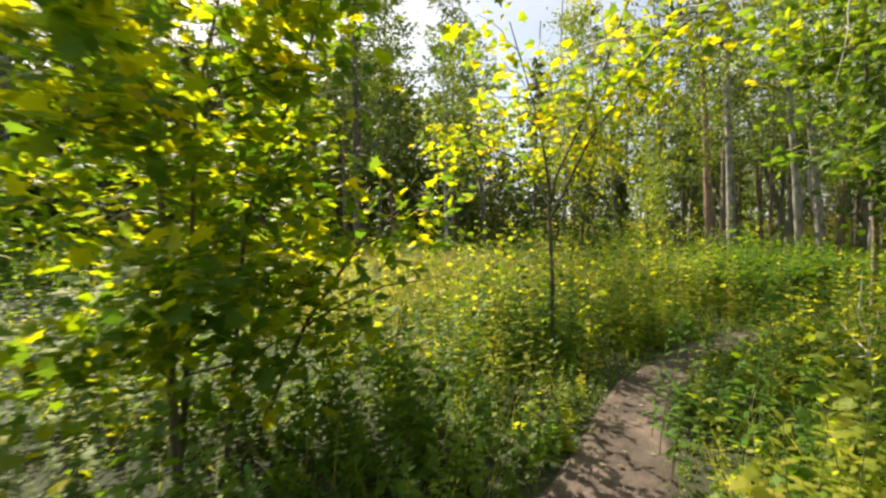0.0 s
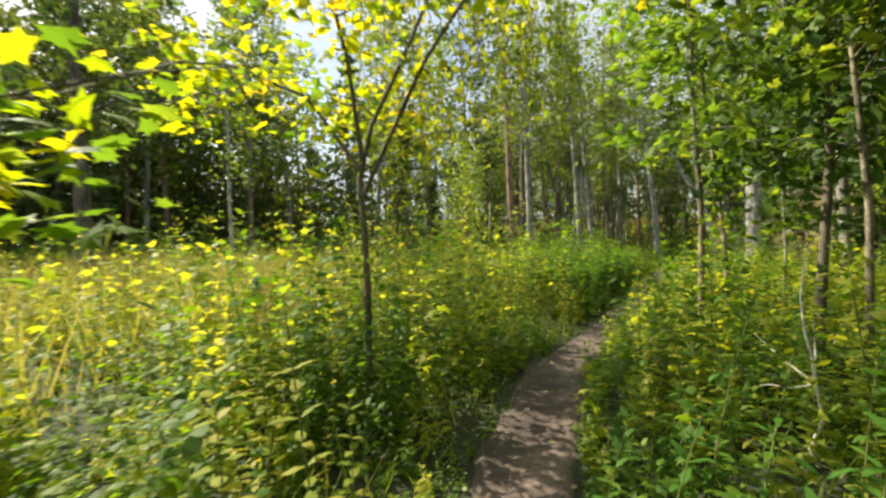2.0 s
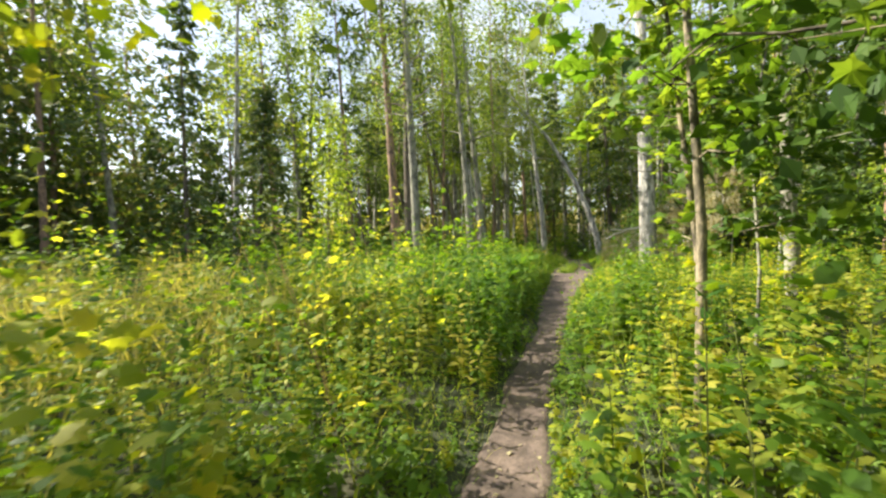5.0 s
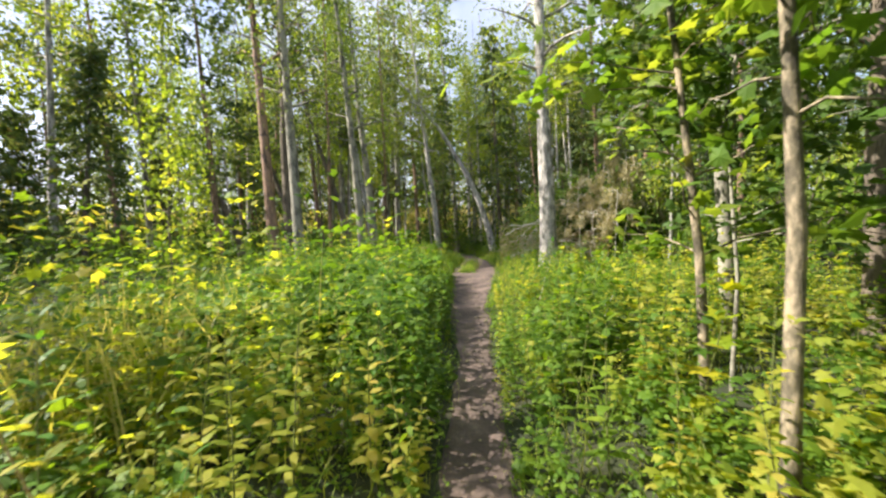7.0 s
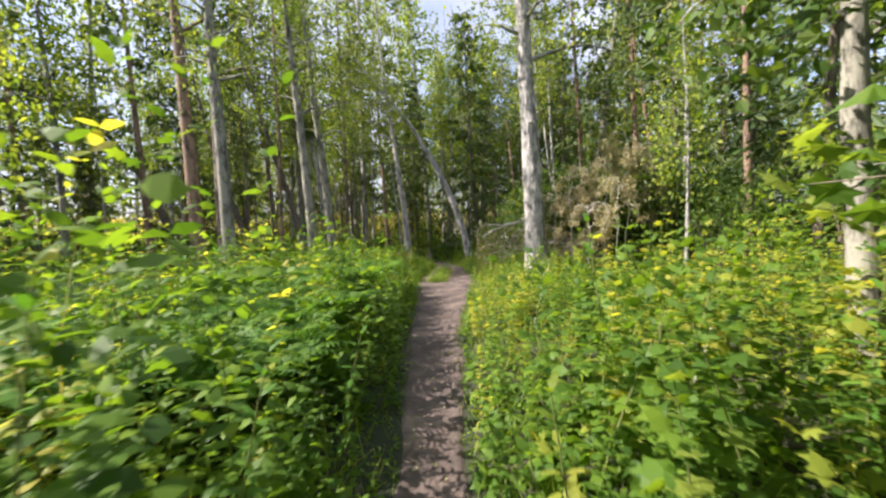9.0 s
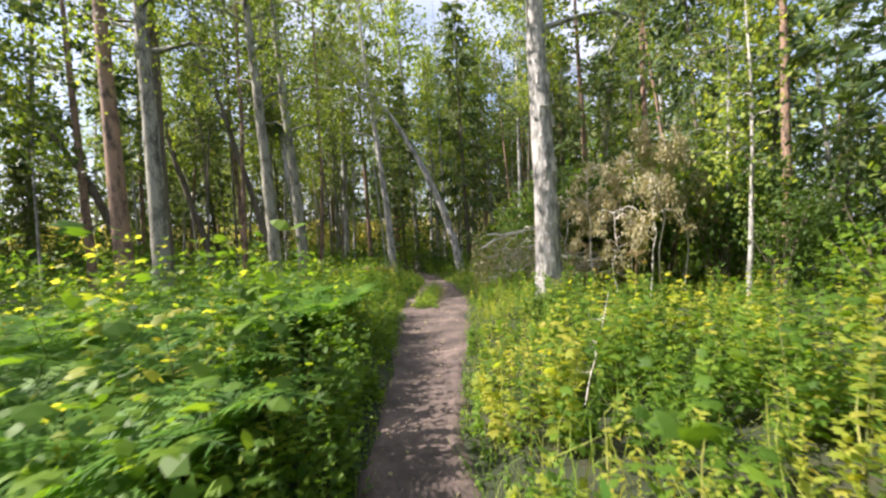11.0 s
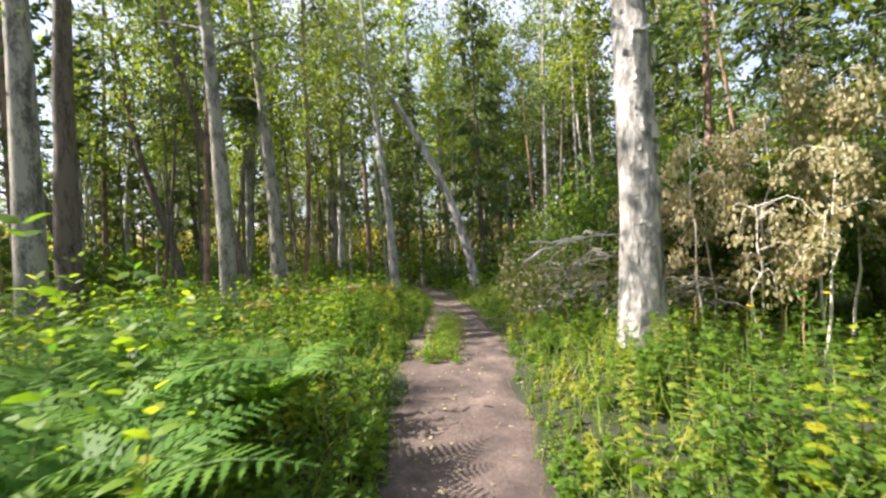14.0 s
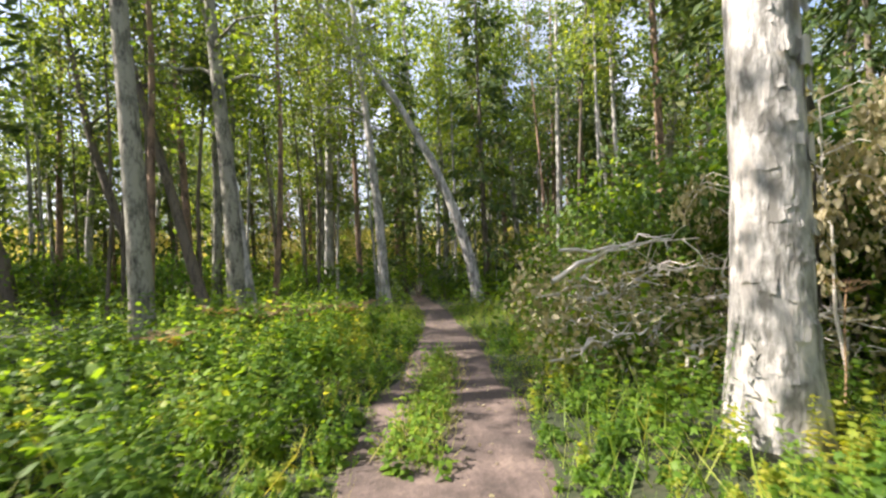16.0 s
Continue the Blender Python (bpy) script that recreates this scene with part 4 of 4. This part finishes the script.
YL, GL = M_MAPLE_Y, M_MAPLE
# half the bush's leaves are yellow, putting backlight into their colour
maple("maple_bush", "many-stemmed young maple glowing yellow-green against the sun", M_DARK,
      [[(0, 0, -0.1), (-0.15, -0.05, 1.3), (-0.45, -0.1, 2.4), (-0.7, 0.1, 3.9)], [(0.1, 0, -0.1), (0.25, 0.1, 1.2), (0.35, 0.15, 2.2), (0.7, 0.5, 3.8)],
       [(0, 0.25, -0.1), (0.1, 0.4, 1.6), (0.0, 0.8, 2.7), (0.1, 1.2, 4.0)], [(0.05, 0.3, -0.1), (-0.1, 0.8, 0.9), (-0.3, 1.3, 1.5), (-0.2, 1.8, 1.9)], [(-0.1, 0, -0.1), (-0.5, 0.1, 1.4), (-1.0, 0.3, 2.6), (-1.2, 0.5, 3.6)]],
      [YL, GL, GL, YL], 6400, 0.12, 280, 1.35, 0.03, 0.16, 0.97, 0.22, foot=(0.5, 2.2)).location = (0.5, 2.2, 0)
maple("maple_tree", "dark young maple with yellow leaves hanging over tall herbs", M_DARK,
      [[(0, 0, -0.1), (0.02, 0, 1.2), (-0.05, 0, 2.0), (0.3, 0.35, 3.0), (0.8, 0.7, 4.6)], [(-0.03, 0, 1.9), (-0.5, -0.1, 2.5), (-1.3, -0.3, 2.9), (-2.3, -0.6, 3.1)],
       [(0.0, 0, 1.95), (0.1, -0.2, 2.6), (0.2, -0.5, 3.2), (0.3, -0.8, 3.7)],
       [(0.0, 0, 1.7), (0.6, 0.0, 2.5), (1.3, -0.1, 3.0), (1.9, -0.2, 3.4)], [(0.0, 0, 2.0), (-0.7, 0.6, 2.5), (-1.2, 1.4, 3.0)]],
      [YL, YL, GL], 2000, 0.1, 220, 1.0, 0.028, 0.38, 1.0, 0.25, foot=(-0.3, 5.95)).location = (-0.3, 5.95, 0)
maple("maple_sapling", "slim maple sapling with a scarred pale trunk", M_SAP, [[(0, 0, -0.1), (0.02, 0, 1.5), (-0.06, 0, 3.0), (-0.1, 0, 5.2)]], [GL], 520, 0.14, 200, 1.1, 0.042, 0.36, foot=(1.4, 9.7)).location = (1.4, 9.7, 0)
maple("maple_sapling", "young maple with broad fresh leaves and pale stem", M_SAP, [[(0, 0, -0.1), (-0.06, 0, 1.3), (-0.2, 0, 2.6), (-0.4, 0.1, 4.6)]], [GL, GL], 1000, 0.15, 240, 1.15, 0.04, 0.33, foot=(1.62, 10.85)).location = (1.62, 10.85, 0)
# foliage right of the path takes the darkened leaf colour to look shaded
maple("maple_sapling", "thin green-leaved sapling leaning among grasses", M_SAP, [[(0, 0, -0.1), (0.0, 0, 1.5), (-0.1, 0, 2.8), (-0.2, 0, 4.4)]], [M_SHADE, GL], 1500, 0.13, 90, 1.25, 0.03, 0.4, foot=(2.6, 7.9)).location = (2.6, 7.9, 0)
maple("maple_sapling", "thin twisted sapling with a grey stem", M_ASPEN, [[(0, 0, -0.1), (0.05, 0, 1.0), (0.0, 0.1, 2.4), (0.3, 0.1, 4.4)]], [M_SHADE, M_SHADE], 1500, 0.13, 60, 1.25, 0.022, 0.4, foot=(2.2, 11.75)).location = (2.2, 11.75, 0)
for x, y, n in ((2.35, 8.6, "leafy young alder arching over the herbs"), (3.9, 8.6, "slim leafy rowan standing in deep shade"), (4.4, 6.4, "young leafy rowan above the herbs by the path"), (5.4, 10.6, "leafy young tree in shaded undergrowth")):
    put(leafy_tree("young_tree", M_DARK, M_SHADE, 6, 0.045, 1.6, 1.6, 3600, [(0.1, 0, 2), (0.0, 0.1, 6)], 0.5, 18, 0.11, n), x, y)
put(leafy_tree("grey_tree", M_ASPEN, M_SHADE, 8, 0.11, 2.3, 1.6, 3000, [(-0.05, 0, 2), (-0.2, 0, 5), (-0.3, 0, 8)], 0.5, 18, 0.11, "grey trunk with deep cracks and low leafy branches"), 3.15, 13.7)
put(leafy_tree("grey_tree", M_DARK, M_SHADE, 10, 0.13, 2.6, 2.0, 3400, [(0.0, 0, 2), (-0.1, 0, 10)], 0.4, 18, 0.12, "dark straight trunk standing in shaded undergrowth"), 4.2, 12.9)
put(leafy_tree("dark_tree", M_DARK, M_PINE_L, 12, 0.16, 3.5, 2.2, 2600, [(0.0, 0, 2), (-0.1, 0, 12)], 0.4, 18, 0.14, "dark thick trunk beyond the sunlit meadow"), -9.2, 6.4)
put(leafy_tree("young_birch", M_BIRCH, M_BIRCH_L, 9, 0.06, 3.4, 1.3, 1600, [(0.0, 0, 2), (0.15, 0, 9)], 0.8, 14, 0.085, "pale slim birch beyond the meadow grass"), -8.9, 9.3)
put(leafy_tree("young_birch", M_BIRCH, M_BIRCH_L, 7, 0.05, 2.0, 1.3, 1600, [(0.0, 0, 2), (0.15, 0, 7)], 0.8, 14, 0.085, "thin white young birch among dark shrubs"), 5.7, 22.0)
put(leafy_tree("young_birch", M_BIRCH, M_BIRCH_L, 6, 0.045, 2.2, 1.1, 1300, [(0.05, 0, 2), (0.0, 0, 6)], 0.8, 12, 0.085, "thin pale young birch with few leaves"), 4.6, 19.6)
put(leafy_tree("young_birch", M_DARK, M_BIRCH_L, 4.5, 0.035, 1.6, 1.1, 1300, [(0.1, 0, 1.5), (0.3, 0, 4.5)], 0.8, 12, 0.09, "slim dark-stemmed young tree on the meadow"), -5.2, 14.3)


# ---- shrubs ----
def shrub(h, spread, leaves, material, leaf, label, bark=None, droop=0.3, category="shrub", name="shrub"):
    bark = bark or M_DARK
    stems, tips = [], []
    for k in range(9):
        a, o = k * 2.4, spread * R.uniform(0.3, 1.0)
        end = np.array([math.cos(a) * o, math.sin(a) * o, h * R.uniform(0.65, 1.0)])
        q = bend((math.cos(a) * 0.05, math.sin(a) * 0.05, -0.05), end, 7, -0.1 * h, 0.03)
        stems.append(tube(q, np.linspace(0.02, 0.005, 7), 4))
        tips.append(q[2:])
    ob = tagged(new(name, tubes(name, stems[:1], bark)), label, category)
    for s in stems[1:]:
        part("stem", tubes("stem", [s], bark), ob)
    tips = np.concatenate(tips)
    i = R.integers(0, len(tips), leaves // 12)
    c = np.repeat(tips[i] + R.normal(size=(len(i), 3)) * 0.25, 12, 0) + R.normal(size=(len(i) * 12, 3)) * (0.2, 0.2, 0.13)
    c[:, 2] = np.abs(c[:, 2]) + 0.03
    d = R.normal(size=c.shape)
    d[:, 2] -= droop
    tagged(part("foliage", stamp("foliage", LEAF, c, d, (0, 0, 1.0) + R.normal(size=c.shape) * 0.4, leaf * R.uniform(0.6, 1.2, len(c)), material), ob), kind="stuff")
    return ob


shrubs = [shrub(2.6, 1.3, 850, M_HERB, 0.165, "dense green shrub at the edge of the wood"), shrub(3.4, 1.5, 950, M_BIRCH_L, 0.155, "tall loose shrub with small green leaves"),
          shrub(1.5, 1.0, 560, M_MAPLE, 0.17, "low leafy bush in dappled shade")]
for k, s in enumerate(shrubs):
    s["group"] = "shrubs of the wood's edge"
    s.location = (7.0 + 1.2 * k, 16 + 2 * k, 0)
sp, tries = [], 0
while len(sp) < 175 and tries < 5000:
    tries += 1
    a, b = R.uniform(-26, 18), R.uniform(-10, 46)
    side = (a - np.interp(b, PY, PX)) * (1 if b > 6 else 0.7)
    if not ((side > 4.3 and b < 24) or (side > 3.4 and b >= 24) or (b > 33.5 and abs(side) > 1.5) or (side < -10 and (b > 27 or b < 11 or R.random() < 0.12)) or (side < -6.5 and b > 30) or (b < -3 and abs(side) > 2)):
        continue
    if any((a - p) ** 2 + (b - q) ** 2 < 1.3 for p, q in sp):
        continue
    sp.append((a, b))
    k = R.integers(0, 3) if side > 0 else 2
    copy_thing(shrubs[k], pose(a, b, float(land(a, b)), 0, 0, R.uniform(0, 360)) @ Matrix.Scale(R.uniform(0.7, 1.15), 4))
for a, b, s, k in ((3.6, 23.6, 1.0, 0), (4.6, 22.6, 0.9, 1), (2.6, 25.4, 0.9, 0), (5.3, 24.6, 1.0, 1), (3.9, 26.4, 1.0, 1), (1.9, 28.2, 0.8, 0), (-1.5, 35.5, 0.7, 2), (0.3, 35.0, 0.7, 2), (-2.6, 36.5, 0.8, 0), (1.2, 33.0, 0.6, 2), (4.9, 17.6, 0.6, 0), (4.4, 16.2, 0.5, 2)):
    copy_thing(shrubs[k], pose(a, b, float(land(a, b)), 0, 0, 70 * a) @ Matrix.Scale(s, 4))


# shade-dark leaf colour gives the dark base behind the withered shrubs
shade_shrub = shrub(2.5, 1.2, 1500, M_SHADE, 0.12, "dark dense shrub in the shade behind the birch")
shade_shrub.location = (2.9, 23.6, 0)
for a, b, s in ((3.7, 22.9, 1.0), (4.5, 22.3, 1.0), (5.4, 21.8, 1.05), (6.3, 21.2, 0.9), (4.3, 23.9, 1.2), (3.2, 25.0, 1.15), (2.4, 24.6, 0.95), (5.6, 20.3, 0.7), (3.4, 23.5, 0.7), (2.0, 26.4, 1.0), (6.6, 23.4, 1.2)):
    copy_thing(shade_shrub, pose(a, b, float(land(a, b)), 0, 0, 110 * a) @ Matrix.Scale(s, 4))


# ---- withered shrubs, dead branches and dry umbels beside the thick birch ----
def withered(h, leaves, label):
    top = np.array([R.normal() * 0.1, R.normal() * 0.1, h])
    q = bend((0, 0, -0.05), top, 8, 0, 0.03)
    ob = tagged(new("withered_shrub", tubes("withered_shrub", [tube(q, np.linspace(0.018, 0.006, 8), 5)], M_TWIG)), label, "shrub")
    tips = []
    for k in range(13):
        f = R.uniform(0.45, 1.0)
        at = np.array([np.interp(f, np.linspace(0, 1, 8), q[:, i]) for i in range(3)])
        a, ln = R.uniform(0, 6.28), R.uniform(0.25, 0.6)
        mid = at + (math.cos(a) * ln * 0.6, math.sin(a) * ln * 0.6, 0.12)
        end = at + (math.cos(a) * ln, math.sin(a) * ln, -0.25 * ln - 0.1)
        w = bend_line([at, mid, end], 6)
        part("twig", tubes("twig", [tube(w, np.linspace(0.007, 0.003, 6), 4)], M_TWIG), ob)
        tips += [w[3], w[4], w[5], w[5]]
    tips = np.array(tips)
    c = tips[R.integers(0, len(tips), leaves)] + R.normal(size=(leaves, 3)) * (0.07, 0.07, 0.05)
    d = R.normal(size=c.shape) * 0.35 - (0, 0, 1.0)
    tagged(part("foliage", stamp("foliage", LEAF, c, d, R.normal(size=c.shape), R.uniform(0.04, 0.095, leaves), M_DRY, 0.9), ob), kind="stuff")
    return ob


for a, b, h, n in ((2.8, 21.75, 2.6, 1700), (3.45, 20.6, 2.3, 1300), (3.95, 21.2, 3.5, 1900), (3.3, 22.4, 3.1, 1500), (5.2, 22.9, 2.8, 1200), (6.0, 28.4, 3.4, 900), (2.5, 22.9, 2.3, 900), (3.6, 21.8, 2.9, 1400), (4.6, 21.6, 3.0, 1200), (2.95, 20.9, 1.7, 800)):
    withered(h, n, "withered shrub with drooping beige leaves" if h > 2.55 else "dead sapling hung with curled brown leaves").location = (a, b, float(land(a, b)))


def umbel(h, label):
    q = bend((0, 0, -0.05), (0.03, 0.0, h), 6, 0, 0.008)
    ob = tagged(new("dry_umbel", tubes("dry_umbel", [tube(q, np.linspace(0.009, 0.005, 6), 6)], M_DRYSTEM)), label, "plant")
    P = []
    for k in range(14):
        a, r = k * 2.4, 0.045 * math.sqrt(k + 0.5)
        e = q[-1] + (math.cos(a) * r, math.sin(a) * r, 0.1 - 0.1 * r)
        part("ray", tubes("ray", [tube(bend(q[-1], e, 4, 0.01), [0.003] * 4, 4)], M_DRYSTEM), ob)
        P.append(np.repeat(e[None], 16, 0) + R.normal(size=(16, 3)) * (0.014, 0.014, 0.004))
    P = np.concatenate(P)
    tagged(part("seed_head", stamp("seed_head", CHIP, P, R.normal(size=P.shape) + (0, 0, 0.4), R.normal(size=P.shape), 0.012, M_DRYSTEM), ob), kind="stuff")
    return ob


for a, b, h in ((2.86, 20.95, 1.0), (3.15, 20.5, 0.85), (2.55, 21.5, 0.95), (3.5, 21.3, 1.1), (2.35, 21.9, 0.8)):
    umbel(h, "dried brown umbel on a stiff stalk").location = (a, b, float(land(a, b)))


def dead_branch(a, b, r, label, twigs=5, reach=0.25):
    q = bend(a, b, 9, R.normal() * 0.04, 0.03 if reach > 0.2 else 0.01)
    ob = tagged(new("dead_branch", tubes("dead_branch", [tube(q, np.linspace(r, r * 0.3, 9), 6, 0.05)], M_TWIG)), label, "branch", "heap of dead branches")
    for k in range(twigs):
        s = q[R.integers(2, 8)]
        e = s + R.normal(size=3) * (reach, reach, 0.6 * reach)
        part("twig", tubes("twig", [tube(bend(s, e, 5, 0.02, 0.015), np.linspace(r * 0.45, 0.002, 5), 4)], M_TWIG), ob)
    return ob


for k in range(70):
    a, b = R.uniform(0.95, 3.2), R.uniform(21.9, 25.2)
    z = R.uniform(0.1, 1.25) * (1 - 0.25 * abs(b - 23.5))
    th, L = R.normal() * 0.6, R.uniform(0.6, 1.5)
    dead_branch((a - L / 2 * math.cos(th), b - L / 2 * math.sin(th), max(z - 0.15, 0.05)), (a + L / 2 * math.cos(th), b + L / 2 * math.sin(th), z + R.normal() * 0.2 + 0.1), R.uniform(0.009, 0.026), "dead grey branch lying in a heap of brushwood" if k % 2 else "bare broken branch with brittle twigs", 6)
dead_branch((0.45, 22.2, 1.05), (1.75, 23.1, 1.5), 0.026, "thick bleached branch resting on brushwood", 5)
dead_branch((0.6, 22.6, 1.35), (2.2, 22.9, 1.45), 0.022, "long bleached branch resting on brushwood", 6)
x, y = R.uniform(0.25, 3.6, 5200), R.uniform(21.9, 25.6, 5200)
z = R.uniform(0.05, 1.4, 5200) * (1.05 - 0.3 * np.abs(y - 23.7))
p = np.stack([x, y, np.abs(z) + 0.02], -1)
tagged(new("brushwood_leaves", stamp("brushwood_leaves", LEAF, p, R.normal(size=p.shape) - (0, 0, 0.5), R.normal(size=p.shape), R.uniform(0.04, 0.11, len(p)), M_DRY)), "curled dry leaves clinging to the heap of brushwood", "leaves", "", "stuff")
x, y = R.uniform(0.3, 3.6, 1500), R.uniform(22.1, 25.6, 1500)
p = np.stack([x, y, R.uniform(0.05, 1.5, 1500) * (1.05 - 0.25 * np.abs(y - 24))], -1)
tagged(new("brushwood_greens", stamp("brushwood_greens", LEAF, p, R.normal(size=p.shape) - (0, 0, 0.5), R.normal(size=p.shape), R.uniform(0.06, 0.13, len(p)), M_HERB)), "dark green leaves growing through the brushwood", "leaves", "", "stuff")
o = dead_branch((2.27, 6.9, -0.05), (2.2, 6.8, 1.2), 0.014, "white dead twig standing upright in herbs", 3)
dead_branch((3.4, 6.9, 3.3), (0.2, 5.6, 3.35), 0.03, "dark mossy bough stretching over the path", 9)
for a, b, c in ((0.93, 4.95, 2.0), (1.5, 4.6, 2.5), (0.75, 5.5, 2.2), (1.9, 5.9, 2.4), (0.3, 5.3, 2.5), (2.3, 6.5, 2.3)):
    dead_branch((a, b, 3.6), (a + R.normal() * 0.12, b + 0.1, c + 0.1), 0.007, "thin dark twig hanging from an overhead bough", 5)


def hanging_spray(a, b, top, low, leaves, label):
    """A weeping twig with small leaves, hanging from the crown above."""
    q = bend((a, b, top), (a + R.normal() * 0.25, b + R.normal() * 0.2, low), 9, 0, 0.02)
    ob = tagged(new("hanging_spray", tubes("hanging_spray", [tube(q, np.linspace(0.007, 0.002, 9), 4)], M_DARK)), label, "branch", "weeping twigs over the path")
    for k in range(5):
        s = q[R.integers(1, 8)]
        e = s + (R.normal() * 0.22, R.normal() * 0.22, -R.uniform(0.2, 0.55))
        w = bend(s, e, 5, -0.05, 0.01)
        part("twig", tubes("twig", [tube(w, np.linspace(0.003, 0.001, 5), 3)], M_DARK), ob)
        q = np.concatenate([q, w])
    c = q[R.integers(0, len(q), leaves)] + R.normal(size=(leaves, 3)) * (0.1, 0.1, 0.08)
    d = R.normal(size=c.shape) * 0.6 - (0, 0, 0.8)
    tagged(part("foliage", stamp("foliage", LEAF, c, d, R.normal(size=c.shape) + (0, 0, 0.3), R.uniform(0.035, 0.075, leaves), M_WEEP, 1.15), ob), kind="stuff")


for a, b, low in ((0.0, 6.3, 2.0), (0.4, 6.4, 2.2), (0.8, 6.4, 2.4), (-0.5, 6.2, 2.1), (0.3, 6.9, 2.1), (-0.4, 6.8, 1.8), (-1.0, 6.6, 2.0), (1.3, 6.7, 2.5), (1.7, 7.1, 2.5), (0.8, 7.1, 2.3), (0.1, 7.3, 2.0), (-0.9, 7.2, 2.0)):
    hanging_spray(a, b, 3.7, low, 180, "weeping twig with small yellow-green leaves")
for a, b, h in ((-0.95, 8.9, 1.5), (-1.1, 9.1, 1.35), (-1.25, 8.85, 1.6), (-1.5, 9.3, 1.3)):
    q = bend((a, b, -0.05), (a - 0.45, b - 0.1, h), 7, -0.05, 0.01)
    tagged(new("bare_stalk", tubes("bare_stalk", [tube(q, np.linspace(0.006, 0.003, 7), 5)], M_DRYSTEM)), "thin leafless stalk leaning over bright herbs", "stalk")
for a, b, h in ((1.55, 5.2, 0.7), (1.75, 5.0, 0.8), (2.0, 4.75, 0.8), (2.2, 5.1, 0.95), (1.42, 6.3, 0.65), (1.62, 6.15, 0.75), (1.82, 6.05, 0.95), (2.0, 5.75, 0.85), (2.25, 5.6, 0.8), (2.5, 5.2, 0.7), (2.45, 6.1, 0.9)):
    copy_thing(protos[2], pose(a, b, float(land(a, b)), 0, 0, 90 * a) @ Matrix.Scale(h, 4))
for p, q, n in (((0.95, 15.9, 0.3), (1.22, 16.08, 0.88), "bleached broken stem sticking out of bright leaves"), ((1.1, 12.4, 0.35), (1.45, 12.6, 0.75), "white dead stem with forked tips among herbs"), ((1.3, 12.3, 0.6), (1.05, 12.7, 0.7), "thin white dead twig caught in herbs")):
    dead_branch((p[0], p[1], 0.0), q, 0.0055, n, 4, 0.09)
c = np.array([-6.85, 28.4, 5.9]) + R.normal(size=(1500, 3)) * (0.26, 0.26, 0.3)
tagged(new("twig_nest", stamp("twig_nest", CHIP, c, R.normal(size=c.shape) - (0, 0, 0.4), R.normal(size=c.shape), R.uniform(0.1, 0.22, len(c)), M_PINE_L, 0.5)), "dark tangled nest of twigs high on a leaning birch", "nest")
M_TANSY = soil_material("tansy_yellow", [(0.3, (0.55, 0.36, 0.02)), (0.9, (0.75, 0.52, 0.03))], 9.0, 0.2)
for a, b, h in ((3.0, 20.55, 0.86), (3.3, 20.75, 1.02), (3.2, 20.3, 0.75), (2.2, 19.9, 0.7)):
    q = bend((a, b, -0.03), (a + 0.05, b, h), 6, 0, 0.01)
    ob = tagged(new("tansy", tubes("tansy", [tube(q, np.linspace(0.006, 0.003, 6), 5)], M_STEM)), "tansy with small yellow button flowers", "flower")
    for k in range(6):
        c = q[-1] + (math.cos(k * 2.1) * 0.022 * (k > 0), math.sin(k * 2.1) * 0.022 * (k > 0), 0.0)
        part("flower_head", tubes("flower_head", [tube([c - (0, 0, 0.006), c, c + (0, 0, 0.008)], [0.004, 0.013, 0.007], 8)], M_TANSY), ob)
